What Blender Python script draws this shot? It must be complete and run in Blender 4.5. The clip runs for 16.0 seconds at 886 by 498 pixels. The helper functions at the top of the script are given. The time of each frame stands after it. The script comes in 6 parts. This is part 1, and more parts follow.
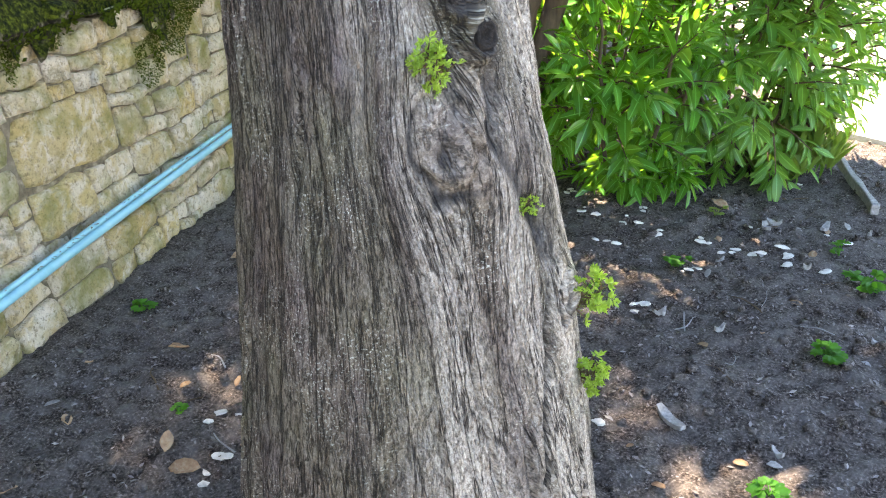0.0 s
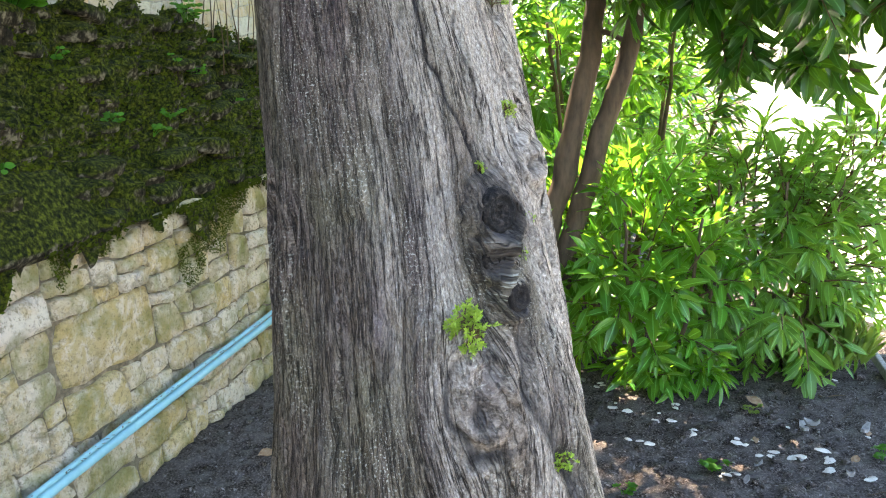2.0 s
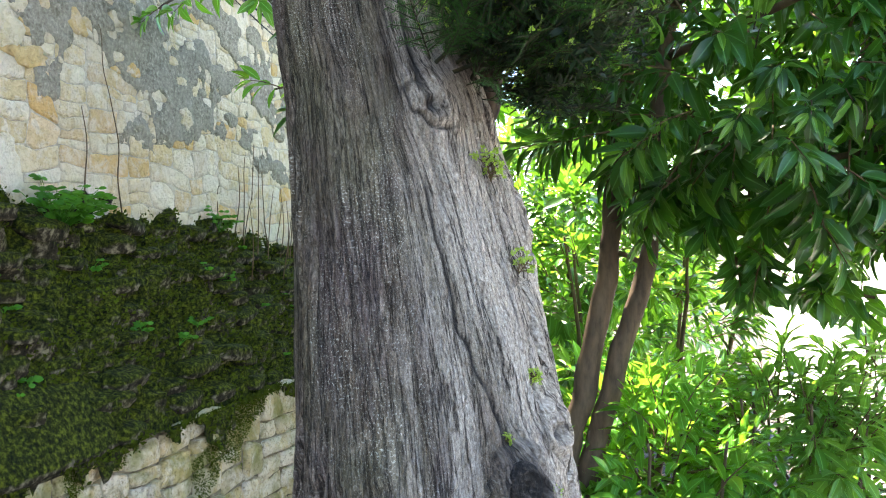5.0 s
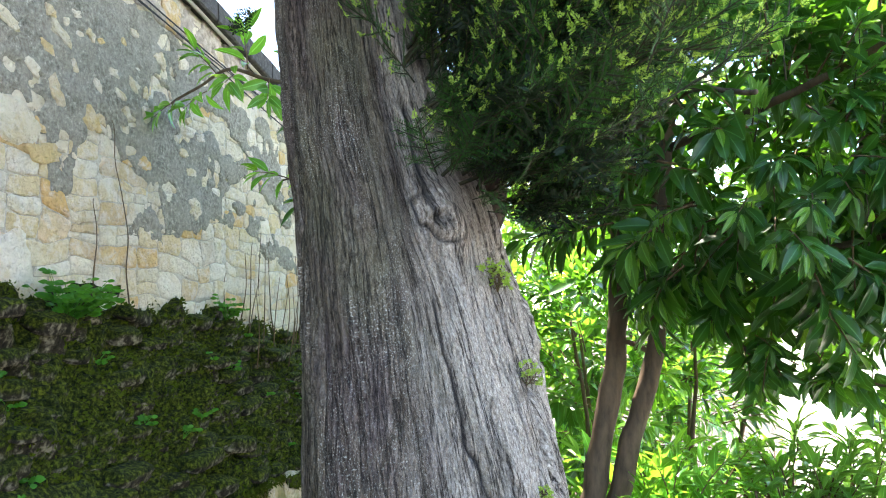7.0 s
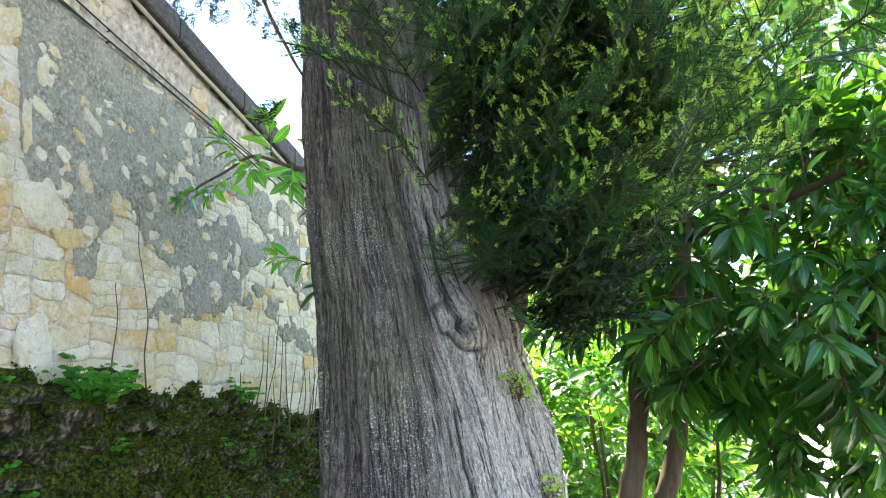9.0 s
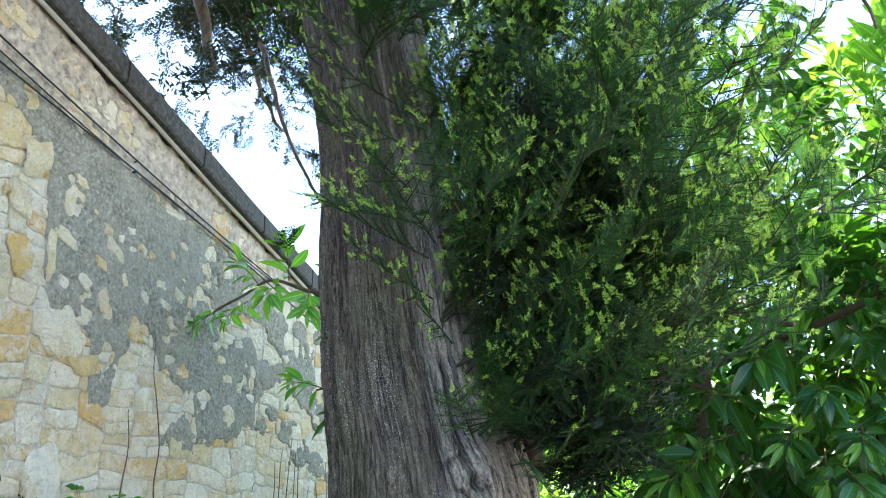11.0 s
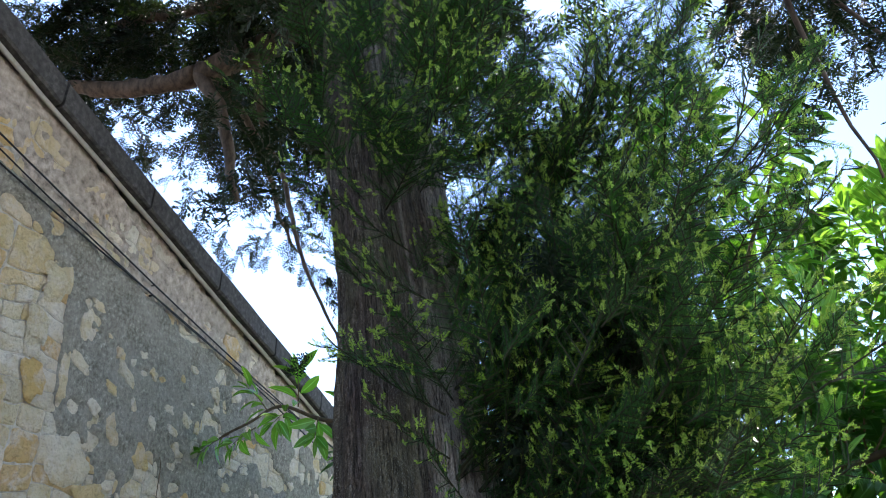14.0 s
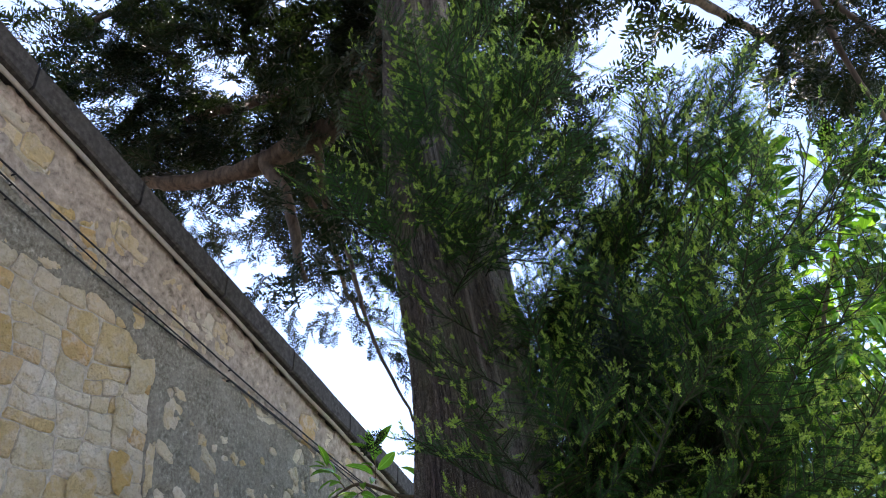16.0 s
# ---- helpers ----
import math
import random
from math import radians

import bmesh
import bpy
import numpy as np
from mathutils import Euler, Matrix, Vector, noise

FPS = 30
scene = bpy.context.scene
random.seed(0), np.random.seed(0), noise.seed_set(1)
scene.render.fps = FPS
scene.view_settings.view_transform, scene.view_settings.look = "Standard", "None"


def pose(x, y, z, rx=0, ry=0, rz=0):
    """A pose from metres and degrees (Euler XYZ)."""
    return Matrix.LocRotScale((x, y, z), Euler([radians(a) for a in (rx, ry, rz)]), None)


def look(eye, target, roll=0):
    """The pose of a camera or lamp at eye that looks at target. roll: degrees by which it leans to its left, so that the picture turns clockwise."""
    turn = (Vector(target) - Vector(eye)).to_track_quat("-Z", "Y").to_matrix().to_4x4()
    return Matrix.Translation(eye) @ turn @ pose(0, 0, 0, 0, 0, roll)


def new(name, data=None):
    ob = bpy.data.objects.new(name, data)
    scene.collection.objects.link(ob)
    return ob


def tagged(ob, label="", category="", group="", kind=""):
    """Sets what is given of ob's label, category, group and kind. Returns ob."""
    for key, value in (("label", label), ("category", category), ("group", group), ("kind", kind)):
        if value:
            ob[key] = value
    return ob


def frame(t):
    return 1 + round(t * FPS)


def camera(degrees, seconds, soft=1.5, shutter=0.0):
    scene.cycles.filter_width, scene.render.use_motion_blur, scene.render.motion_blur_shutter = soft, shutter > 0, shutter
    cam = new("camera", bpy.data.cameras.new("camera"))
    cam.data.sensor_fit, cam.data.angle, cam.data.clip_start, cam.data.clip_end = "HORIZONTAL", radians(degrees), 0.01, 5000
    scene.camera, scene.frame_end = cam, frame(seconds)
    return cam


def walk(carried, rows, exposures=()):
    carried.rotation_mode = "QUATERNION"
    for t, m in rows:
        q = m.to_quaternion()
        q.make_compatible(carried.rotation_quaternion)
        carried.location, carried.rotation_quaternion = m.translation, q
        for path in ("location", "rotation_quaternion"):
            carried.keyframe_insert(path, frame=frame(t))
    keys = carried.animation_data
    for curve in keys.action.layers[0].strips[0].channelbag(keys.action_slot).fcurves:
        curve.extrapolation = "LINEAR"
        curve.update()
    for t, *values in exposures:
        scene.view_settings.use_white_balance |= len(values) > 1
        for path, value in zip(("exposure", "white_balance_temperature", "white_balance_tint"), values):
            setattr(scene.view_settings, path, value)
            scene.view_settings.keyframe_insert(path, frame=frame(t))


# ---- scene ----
cam = camera(58.6, 16.0, soft=1.1)
PATH = [
    (0, (0.026, 0.193, 1.403), (-0.4, 1.945, 0.537), -2.9),
    (0.5, (0.023, 0.197, 1.438), (-0.423, 1.993, 0.679), -2.8),
    (1, (0.022, 0.199, 1.465), (-0.447, 2.032, 0.818), -2.9),
    (1.5, (0.02, 0.203, 1.489), (-0.466, 2.061, 0.933), -3.0),
    (2, (0.018, 0.199, 1.521), (-0.486, 2.079, 1.059), -3.1),
    (2.5, (0.02, 0.199, 1.544), (-0.502, 2.092, 1.164), -3.0),
    (3, (0.018, 0.199, 1.573), (-0.522, 2.103, 1.282), -2.7),
    (3.5, (0.019, 0.197, 1.595), (-0.53, 2.108, 1.386), -2.5),
    (4, (0.008, 0.191, 1.612), (-0.538, 2.111, 1.485), -2.2),
    (6.5, (0.014, 0.166, 1.69), (-0.523, 2.088, 1.835), -2.3),
    (7, (0.012, 0.165, 1.705), (-0.528, 2.081, 1.898), -2.4),
    (7.5, (0.011, 0.16, 1.717), (-0.525, 2.071, 1.958), -2.2),
    (8, (0.01, 0.156, 1.73), (-0.519, 2.065, 2.009), -2.0),
    (8.5, (0.01, 0.155, 1.744), (-0.526, 2.055, 2.065), -1.8),
    (9, (0.009, 0.15, 1.763), (-0.557, 2.031, 2.143), -1.7),
    (9.5, (0.009, 0.139, 1.782), (-0.569, 1.999, 2.236), -1.7),
    (10, (0.013, 0.136, 1.8), (-0.565, 1.975, 2.331), -1.7),
    (12.5, (0.021, 0.116, 1.866), (-0.548, 1.867, 2.647), -0.8),
    (13, (0.021, 0.105, 1.876), (-0.541, 1.838, 2.701), -0.5),
    (13.5, (0.023, 0.101, 1.888), (-0.537, 1.814, 2.756), -0.2),
    (14, (0.017, 0.09, 1.899), (-0.545, 1.779, 2.811), -0.0),
    (14.5, (0.012, 0.079, 1.905), (-0.579, 1.739, 2.852), -0.1),
    (15, (0.016, 0.078, 1.913), (-0.617, 1.712, 2.878), -0.3),
    (15.5, (0.027, 0.057, 1.923), (-0.635, 1.66, 2.919), -0.8),
    (16, (0.03, 0.035, 1.934), (-0.653, 1.599, 2.977), -1.2),
]
EXPOSURES = [(0, 3.22, 7900, 17), (4, 3.0, 7350, 14), (8, 3.0, 6950, 12), (10, 3.0, 6750, 8), (12.5, 2.4, 6450, 9), (13.5, 2.05, 6450, 13), (15, 1.7, 6800, 20), (16, 1.68, 6900, 22)]
walk(cam, [(t, look(eye, target, roll)) for t, eye, target, roll in PATH], EXPOSURES)

# ---- world and sun ----
SUN_AZ, SUN_EL = radians(-32), radians(63)   # azimuth from +y towards +x
world = bpy.data.worlds.new("sky")
scene.world = world
world.use_nodes = True
wn = world.node_tree.nodes
sky = wn.new("ShaderNodeTexSky")
sky.sky_type = "NISHITA"
sky.sun_disc = False
sky.sun_elevation, sky.sun_rotation = SUN_EL, SUN_AZ
sky.air_density, sky.dust_density, sky.ozone_density = 1.0, 0.2, 3.0
wn["Background"].inputs[1].default_value = 0.15
world.node_tree.links.new(sky.outputs[0], wn["Background"].inputs[0])
sun = new("sun", bpy.data.lights.new("sun", "SUN"))
sun.data.energy, sun.data.angle, sun.data.color = 4.6, radians(0.6), (1.0, 0.94, 0.84)
sun_from = Vector((math.sin(SUN_AZ) * math.cos(SUN_EL), math.cos(SUN_AZ) * math.cos(SUN_EL), math.sin(SUN_EL)))
sun.matrix_world = look(tuple(sun_from * 40), (0, 0, 0))


# ---- small tools ----
def vnoise(p, seed=0):
    """Smooth value noise in -1..1 for an array of 3D points."""
    p = np.asarray(p, dtype=np.float64)
    i = np.floor(p).astype(np.int64)
    f = p - i
    f = f * f * (3 - 2 * f)

    def h(dx, dy, dz):
        n = (i[..., 0] + dx) * 374761393 + (i[..., 1] + dy) * 668265263 + (i[..., 2] + dz) * 2147483647 + seed * 974711
        n = (n ^ (n >> 13)) * 1274126177 & 0x7FFFFFFF
        n = (n ^ (n >> 15)) * 668265263 & 0x7FFFFFFF
        return (n & 0xFFFF) / 32767.5 - 1.0
    x, y, z = f[..., 0], f[..., 1], f[..., 2]
    a = (h(0, 0, 0) * (1 - x) + h(1, 0, 0) * x) * (1 - y) + (h(0, 1, 0) * (1 - x) + h(1, 1, 0) * x) * y
    b = (h(0, 0, 1) * (1 - x) + h(1, 0, 1) * x) * (1 - y) + (h(0, 1, 1) * (1 - x) + h(1, 1, 1) * x) * y
    return a * (1 - z) + b * z


def fbm(p, octaves=4, seed=0):
    p = np.asarray(p, dtype=np.float64)
    out, amp = 0, 0.5
    for k in range(octaves):
        out = out + amp * vnoise(p * 2 ** k + 17.3 * k, seed + k)
        amp *= 0.5
    return out


def mesh_np(name, verts, faces, mats, index=None, smooth=True, uv=None):
    """A mesh from arrays: faces is an (n, 3) or (n, 4) array."""
    verts, faces = np.asarray(verts, dtype=np.float32), np.asarray(faces, dtype=np.int32)
    me = bpy.data.meshes.new(name)
    k = faces.shape[1]
    me.vertices.add(len(verts))
    me.vertices.foreach_set("co", verts.ravel())
    me.loops.add(faces.size)
    me.loops.foreach_set("vertex_index", faces.ravel())
    me.polygons.add(len(faces))
    me.polygons.foreach_set("loop_start", np.arange(0, faces.size, k, dtype=np.int32))
    if index is not None:
        me.polygons.foreach_set("material_index", np.asarray(index, dtype=np.int32))
    me.polygons.foreach_set("use_smooth", np.full(len(faces), smooth))
    for m in mats:
        me.materials.append(m)
    if uv is not None:
        layer = me.uv_layers.new(name="grain")
        layer.data.foreach_set("uv", np.asarray(uv, dtype=np.float32)[faces.ravel()].ravel())
    me.update(calc_edges=True)
    me.validate()
    return me


def grid_faces(nu, nv, wrap=False):
    """Quads of a grid with nu columns and nv rows; vertex index is row * nu + column."""
    c = np.arange(nu if wrap else nu - 1)
    r = np.arange(nv - 1)
    C, R = np.meshgrid(c, r)
    D = (C + 1) % nu
    return np.stack([R * nu + C, R * nu + D, (R + 1) * nu + D, (R + 1) * nu + C], -1).reshape(-1, 4)


def thing(name, at, label, category, group="", kind=""):
    e = new(name)
    e.location = at
    e.empty_display_size = 0.1
    return tagged(e, label, category, group, kind)


def part(name, me, parent=None, label="", m=None):
    """Links a mesh as one object, under a thing or a part. Its coordinates, or m, are the world's."""
    ob = new(name, me)
    if m is not None:
        ob.matrix_basis = m
    if parent is not None:
        ob.parent = parent
        w = parent.matrix_basis
        if parent.parent is not None:
            w = parent.parent.matrix_basis @ parent.matrix_parent_inverse @ w
        ob.matrix_parent_inverse = w.inverted()
    return tagged(ob, label)


def tube(points, radii, sides=8, rough=0.0, seed=0):
    """Arrays of a tapered tube through points."""
    P = np.asarray(points, dtype=np.float64)
    n = len(P)
    T = np.gradient(P, axis=0)
    T /= np.linalg.norm(T, axis=1)[:, None] + 1e-9
    ref = np.array((0.0, 0.0, 1.0)) if abs(T[0][2]) < 0.9 else np.array((1.0, 0.0, 0.0))
    A = np.cross(T, ref)
    A /= np.linalg.norm(A, axis=1)[:, None] + 1e-9
    B = np.cross(T, A)
    th = np.linspace(0, 2 * math.pi, sides, endpoint=False)
    R = np.interp(np.linspace(0, 1, n), np.linspace(0, 1, len(radii)), radii)
    V = P[:, None] + R[:, None, None] * (np.cos(th)[None, :, None] * A[:, None] + np.sin(th)[None, :, None] * B[:, None])
    if rough:
        V = V + rough * R[:, None, None] * np.stack([vnoise(V * 14 + 9 * k, seed + k) for k in range(3)], -1)
    V = np.concatenate([V.reshape(-1, 3), P[:1], P[-1:]])
    F = [q for q in grid_faces(sides, n, wrap=True)]
    k0, k1 = n * sides, n * sides + 1
    for i in range(sides):
        j = (i + 1) % sides
        F.append((k0, j, i, i))
        F.append((k1, (n - 1) * sides + i, (n - 1) * sides + j, (n - 1) * sides + j))
    return V, np.array(F)


def tube_mesh(name, points, radii, mat_, sides=8, rough=0.0, seed=0):
    V, F = tube(points, radii, sides, rough, seed)
    me = bpy.data.meshes.new(name)
    me.from_pydata(V.tolist(), [], [tuple(dict.fromkeys(f.tolist())) for f in F])
    me.materials.append(mat_)
    me.polygons.foreach_set("use_smooth", np.full(len(me.polygons), True))
    return me


def bend(points, n=12, jitter=0.0, seed=0):
    """A smooth line (Catmull-Rom) through a few points."""
    P = [Vector(p) for p in points]
    P = [P[0] * 2 - P[1]] + P + [P[-1] * 2 - P[-2]]
    out = []
    for i in range(1, len(P) - 2):
        for k in range(n):
            t = k / n
            a, b, c, d = P[i - 1], P[i], P[i + 1], P[i + 2]
            out.append(0.5 * ((2 * b) + (c - a) * t + (2 * a - 5 * b + 4 * c - d) * t * t + (3 * b - a - 3 * c + d) * t ** 3))
    out.append(P[-2])
    q = np.array([tuple(p) for p in out])
    if jitter:
        q[1:-1] += jitter * np.stack([vnoise(q[1:-1] * 6 + 5 * k, seed + k) for k in range(3)], -1)
    return q


# ---- materials ----
def material(name, rough=0.8, spec=0.3):
    m = bpy.data.materials.new(name)
    m.use_nodes = True
    nt = m.node_tree
    b = nt.nodes["Principled BSDF"]
    b.inputs["Roughness"].default_value = rough
    b.inputs["Specular IOR Level"].default_value = spec
    return m, nt, b


def node(nt, kind, **values):
    n = nt.nodes.new(kind)
    for key, value in values.items():
        if key.startswith("i_"):
            n.inputs[key[2:].replace("_", " ")].default_value = value
        else:
            setattr(n, key, value)
    return n


def coords(nt, space="Object", scale=(1, 1, 1)):
    if space == "UV":
        c = nt.nodes.new("ShaderNodeUVMap")
        out = c.outputs[0]
    else:
        c = nt.nodes.new("ShaderNodeTexCoord")
        out = c.outputs[space]
    if space == "World":
        out = nt.nodes.new("ShaderNodeNewGeometry").outputs["Position"]
    mp = node(nt, "ShaderNodeMapping")
    mp.inputs["Scale"].default_value = scale
    nt.links.new(out, mp.inputs["Vector"])
    return mp.outputs[0]


def position(nt, scale=(1, 1, 1)):
    g = nt.nodes.new("ShaderNodeNewGeometry")
    mp = node(nt, "ShaderNodeMapping")
    mp.inputs["Scale"].default_value = scale
    nt.links.new(g.outputs["Position"], mp.inputs["Vector"])
    return mp.outputs[0]


def noise_tex(nt, vec, scale, detail=4, rough=0.55, dist=0.0):
    n = nt.nodes.new("ShaderNodeTexNoise")
    n.inputs["Scale"].default_value = scale
    n.inputs["Detail"].default_value = detail
    n.inputs["Roughness"].default_value = rough
    n.inputs["Distortion"].default_value = dist
    nt.links.new(vec, n.inputs["Vector"])
    return n.outputs["Fac"]


def ramp(nt, fac, stops):
    r = nt.nodes.new("ShaderNodeValToRGB")
    el = r.color_ramp.elements
    while len(el) < len(stops):
        el.new(0.5)
    for e, (p, c) in zip(el, stops):
        e.position = p
        e.color = (*c, 1) if len(c) == 3 else (c[0], c[0], c[0], 1)
    nt.links.new(fac, r.inputs[0])
    return r.outputs[0]


def mix(nt, fac, a, b, blend="MIX"):
    n = nt.nodes.new("ShaderNodeMix")
    n.data_type, n.blend_type = "RGBA", blend
    for s, v in ((n.inputs[0], fac), (n.inputs[6], a), (n.inputs[7], b)):
        if isinstance(v, bpy.types.NodeSocket):
            nt.links.new(v, s)
        elif isinstance(v, (int, float)):
            s.default_value = v
        else:
            s.default_value = (*v, 1)
    return n.outputs[2]


def bump(nt, bsdf, height, strength=0.5, distance=0.01, under=None):
    b = nt.nodes.new("ShaderNodeBump")
    b.inputs["Strength"].default_value = strength
    b.inputs["Distance"].default_value = distance
    nt.links.new(height, b.inputs["Height"])
    if under is not None:
        nt.links.new(under, b.inputs["Normal"])
    nt.links.new(b.outputs[0], bsdf.inputs["Normal"])
    return b.outputs[0]


def attribute(nt, name):
    a = nt.nodes.new("ShaderNodeAttribute")
    a.attribute_name = name
    return a.outputs["Fac"]


def bark_material():
    m, nt, b = material("yew_bark", 0.85, 0.2)
    fib = coords(nt, "UV", (1, 0.27, 1))
    fib2 = coords(nt, "UV", (1, 0.34, 1))
    flat = coords(nt, "UV", (1, 0.7, 1))
    fine = noise_tex(nt, fib, 400, 5, 0.72)
    mid = noise_tex(nt, fib2, 110, 5, 0.7)
    big = noise_tex(nt, coords(nt, "UV", (1, 0.22, 1)), 11, 4, 0.6)
    c = ramp(nt, fine, [(0.30, (0.014, 0.010, 0.007)), (0.44, (0.100, 0.076, 0.053)), (0.55, (0.165, 0.130, 0.102)), (0.70, (0.34, 0.285, 0.23))])
    c2 = ramp(nt, mid, [(0.38, (0.014, 0.009, 0.007)), (0.48, (0.120, 0.085, 0.063)), (0.64, (0.33, 0.26, 0.20))])
    c = mix(nt, ramp(nt, big, [(0.40, (0.12,)), (0.62, (0.75,))]), c, c2)
    band = noise_tex(nt, coords(nt, "UV", (1, 0.15, 1)), 16, 4, 0.6)
    c = mix(nt, ramp(nt, band, [(0.46, (0,)), (0.62, (0.7,))]), c, mix(nt, fine, (0.045, 0.030, 0.030), (0.19, 0.140, 0.135)))

    def lines(f, width):
        a = nt.nodes.new("ShaderNodeMath")
        a.operation = "SUBTRACT"
        a.inputs[1].default_value = 0.5
        nt.links.new(f, a.inputs[0])
        d = nt.nodes.new("ShaderNodeMath")
        d.operation = "ABSOLUTE"
        nt.links.new(a.outputs[0], d.inputs[0])
        return ramp(nt, d.outputs[0], [(0.0, (0,)), (width, (1,))])
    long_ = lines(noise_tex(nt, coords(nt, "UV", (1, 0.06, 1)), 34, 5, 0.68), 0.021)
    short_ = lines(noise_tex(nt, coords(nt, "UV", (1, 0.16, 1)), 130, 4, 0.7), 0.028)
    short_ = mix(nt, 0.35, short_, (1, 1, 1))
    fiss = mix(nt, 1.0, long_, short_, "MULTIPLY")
    # green algae film and pale lichen specks
    alg = noise_tex(nt, flat, 5, 4)
    c = mix(nt, ramp(nt, alg, [(0.42, (0,)), (0.64, (0.5,))]), c, mix(nt, fine, (0.06, 0.055, 0.025), (0.26, 0.25, 0.14)))
    lich = noise_tex(nt, coords(nt, "UV", (1, 0.8, 1)), 340, 3, 0.6)
    dens = noise_tex(nt, flat, 6.5, 4, 0.6)
    spots = ramp(nt, lich, [(0.56, (0,)), (0.63, (1,))])
    where = ramp(nt, dens, [(0.44, (0.05,)), (0.62, (0.75,))])
    c = mix(nt, mix(nt, 1.0, spots, where, "MULTIPLY"), c, (0.60, 0.59, 0.49))
    # fissures go near-black: dark inner bark plus crevice shade in the colour
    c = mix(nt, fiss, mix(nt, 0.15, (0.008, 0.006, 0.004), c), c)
    # worn, silvery wood on the ribs; more of it eastward paints in side light
    c = mix(nt, attribute(nt, "bare"), c, mix(nt, long_, (0.03, 0.022, 0.018), ramp(nt, fine, [(0.33, (0.12, 0.088, 0.066)), (0.44, (0.33, 0.27, 0.215)), (0.62, (0.60, 0.52, 0.43))])))
    # dark knot wood and stain, plus crevice shade painted into hollows and cracks
    c = mix(nt, attribute(nt, "stain_shade"), c, ramp(nt, mid, [(0.35, (0.010, 0.009, 0.009)), (0.65, (0.075, 0.066, 0.062))]))
    grain = noise_tex(nt, coords(nt, "UV", (1, 0.45, 1)), 700, 3, 0.7)
    c = mix(nt, 0.55, c, ramp(nt, grain, [(0.34, (0.28,)), (0.5, (0.5,)), (0.66, (0.8,))]), "OVERLAY")
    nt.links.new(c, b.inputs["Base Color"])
    n1 = bump(nt, b, fine, 0.9, 0.0035)
    n2 = bump(nt, b, mid, 0.8, 0.006, n1)
    n3 = bump(nt, b, fiss, 0.9, 0.007, n2)
    bump(nt, b, lich, 0.4, 0.002, n3)
    return m


def simple_bark(name, dark, light, scale=30):
    m, nt, b = material(name, 0.8, 0.25)
    v = coords(nt, "Object", (1, 1, 0.3))
    f = noise_tex(nt, v, scale, 5, 0.65)
    nt.links.new(ramp(nt, f, [(0.3, dark), (0.7, light)]), b.inputs["Base Color"])
    bump(nt, b, f, 0.6, 0.006)
    return m


def leaf_material(name, dark, light, through_, rough=0.35, amount=0.45, spec=0.5, ribbed=False):
    m, nt, b = material(name, rough, spec)
    g = nt.nodes.new("ShaderNodeNewGeometry")
    o = nt.nodes.new("ShaderNodeObjectInfo")
    add = nt.nodes.new("ShaderNodeMath")
    add.operation = "MULTIPLY_ADD"
    add.inputs[1].default_value = 0.6
    nt.links.new(g.outputs["Random Per Island"], add.inputs[0])
    mul = nt.nodes.new("ShaderNodeMath")
    mul.operation = "MULTIPLY"
    mul.inputs[1].default_value = 0.4
    nt.links.new(o.outputs["Random"], mul.inputs[0])
    nt.links.new(mul.outputs[0], add.inputs[2])
    c = ramp(nt, add.outputs[0], [(0.1, dark), (0.9, light)])
    blot = noise_tex(nt, coords(nt, "Object"), 45, 3)
    c = mix(nt, ramp(nt, blot, [(0.35, (0.25,)), (0.6, (0,))]), c, tuple(x * 0.55 for x in dark))
    if ribbed:
        # pale midrib and faint side veins, from the leaf's own coordinates
        uv = nt.nodes.new("ShaderNodeUVMap")
        sep = nt.nodes.new("ShaderNodeSeparateXYZ")
        nt.links.new(uv.outputs[0], sep.inputs[0])
        side = nt.nodes.new("ShaderNodeMath")
        side.operation = "ABSOLUTE"
        nt.links.new(sep.outputs[0], side.inputs[0])
        rib = ramp(nt, side.outputs[0], [(0.05, (0.75,)), (0.13, (0,))])
        c = mix(nt, rib, c, tuple(min(1.0, 0.06 + 2.2 * x) for x in light))
        slant = nt.nodes.new("ShaderNodeMath")
        slant.operation = "MULTIPLY_ADD"
        slant.inputs[1].default_value = -0.16
        nt.links.new(side.outputs[0], slant.inputs[0])
        nt.links.new(sep.outputs[1], slant.inputs[2])
        wave_ = nt.nodes.new("ShaderNodeMath")
        wave_.operation = "SINE"
        mul_ = nt.nodes.new("ShaderNodeMath")
        mul_.operation = "MULTIPLY"
        mul_.inputs[1].default_value = 62.0
        nt.links.new(slant.outputs[0], mul_.inputs[0])
        nt.links.new(mul_.outputs[0], wave_.inputs[0])
        bump(nt, b, wave_.outputs[0], 0.07, 0.002)
    nt.links.new(c, b.inputs["Base Color"])
    tr = nt.nodes.new("ShaderNodeBsdfTranslucent")
    tr.inputs[0].default_value = (*through_, 1)
    ms = nt.nodes.new("ShaderNodeMixShader")
    ms.inputs[0].default_value = amount
    nt.links.new(b.outputs[0], ms.inputs[1])
    nt.links.new(tr.outputs[0], ms.inputs[2])
    nt.links.new(ms.outputs[0], nt.nodes["Material Output"].inputs[0])
    return m


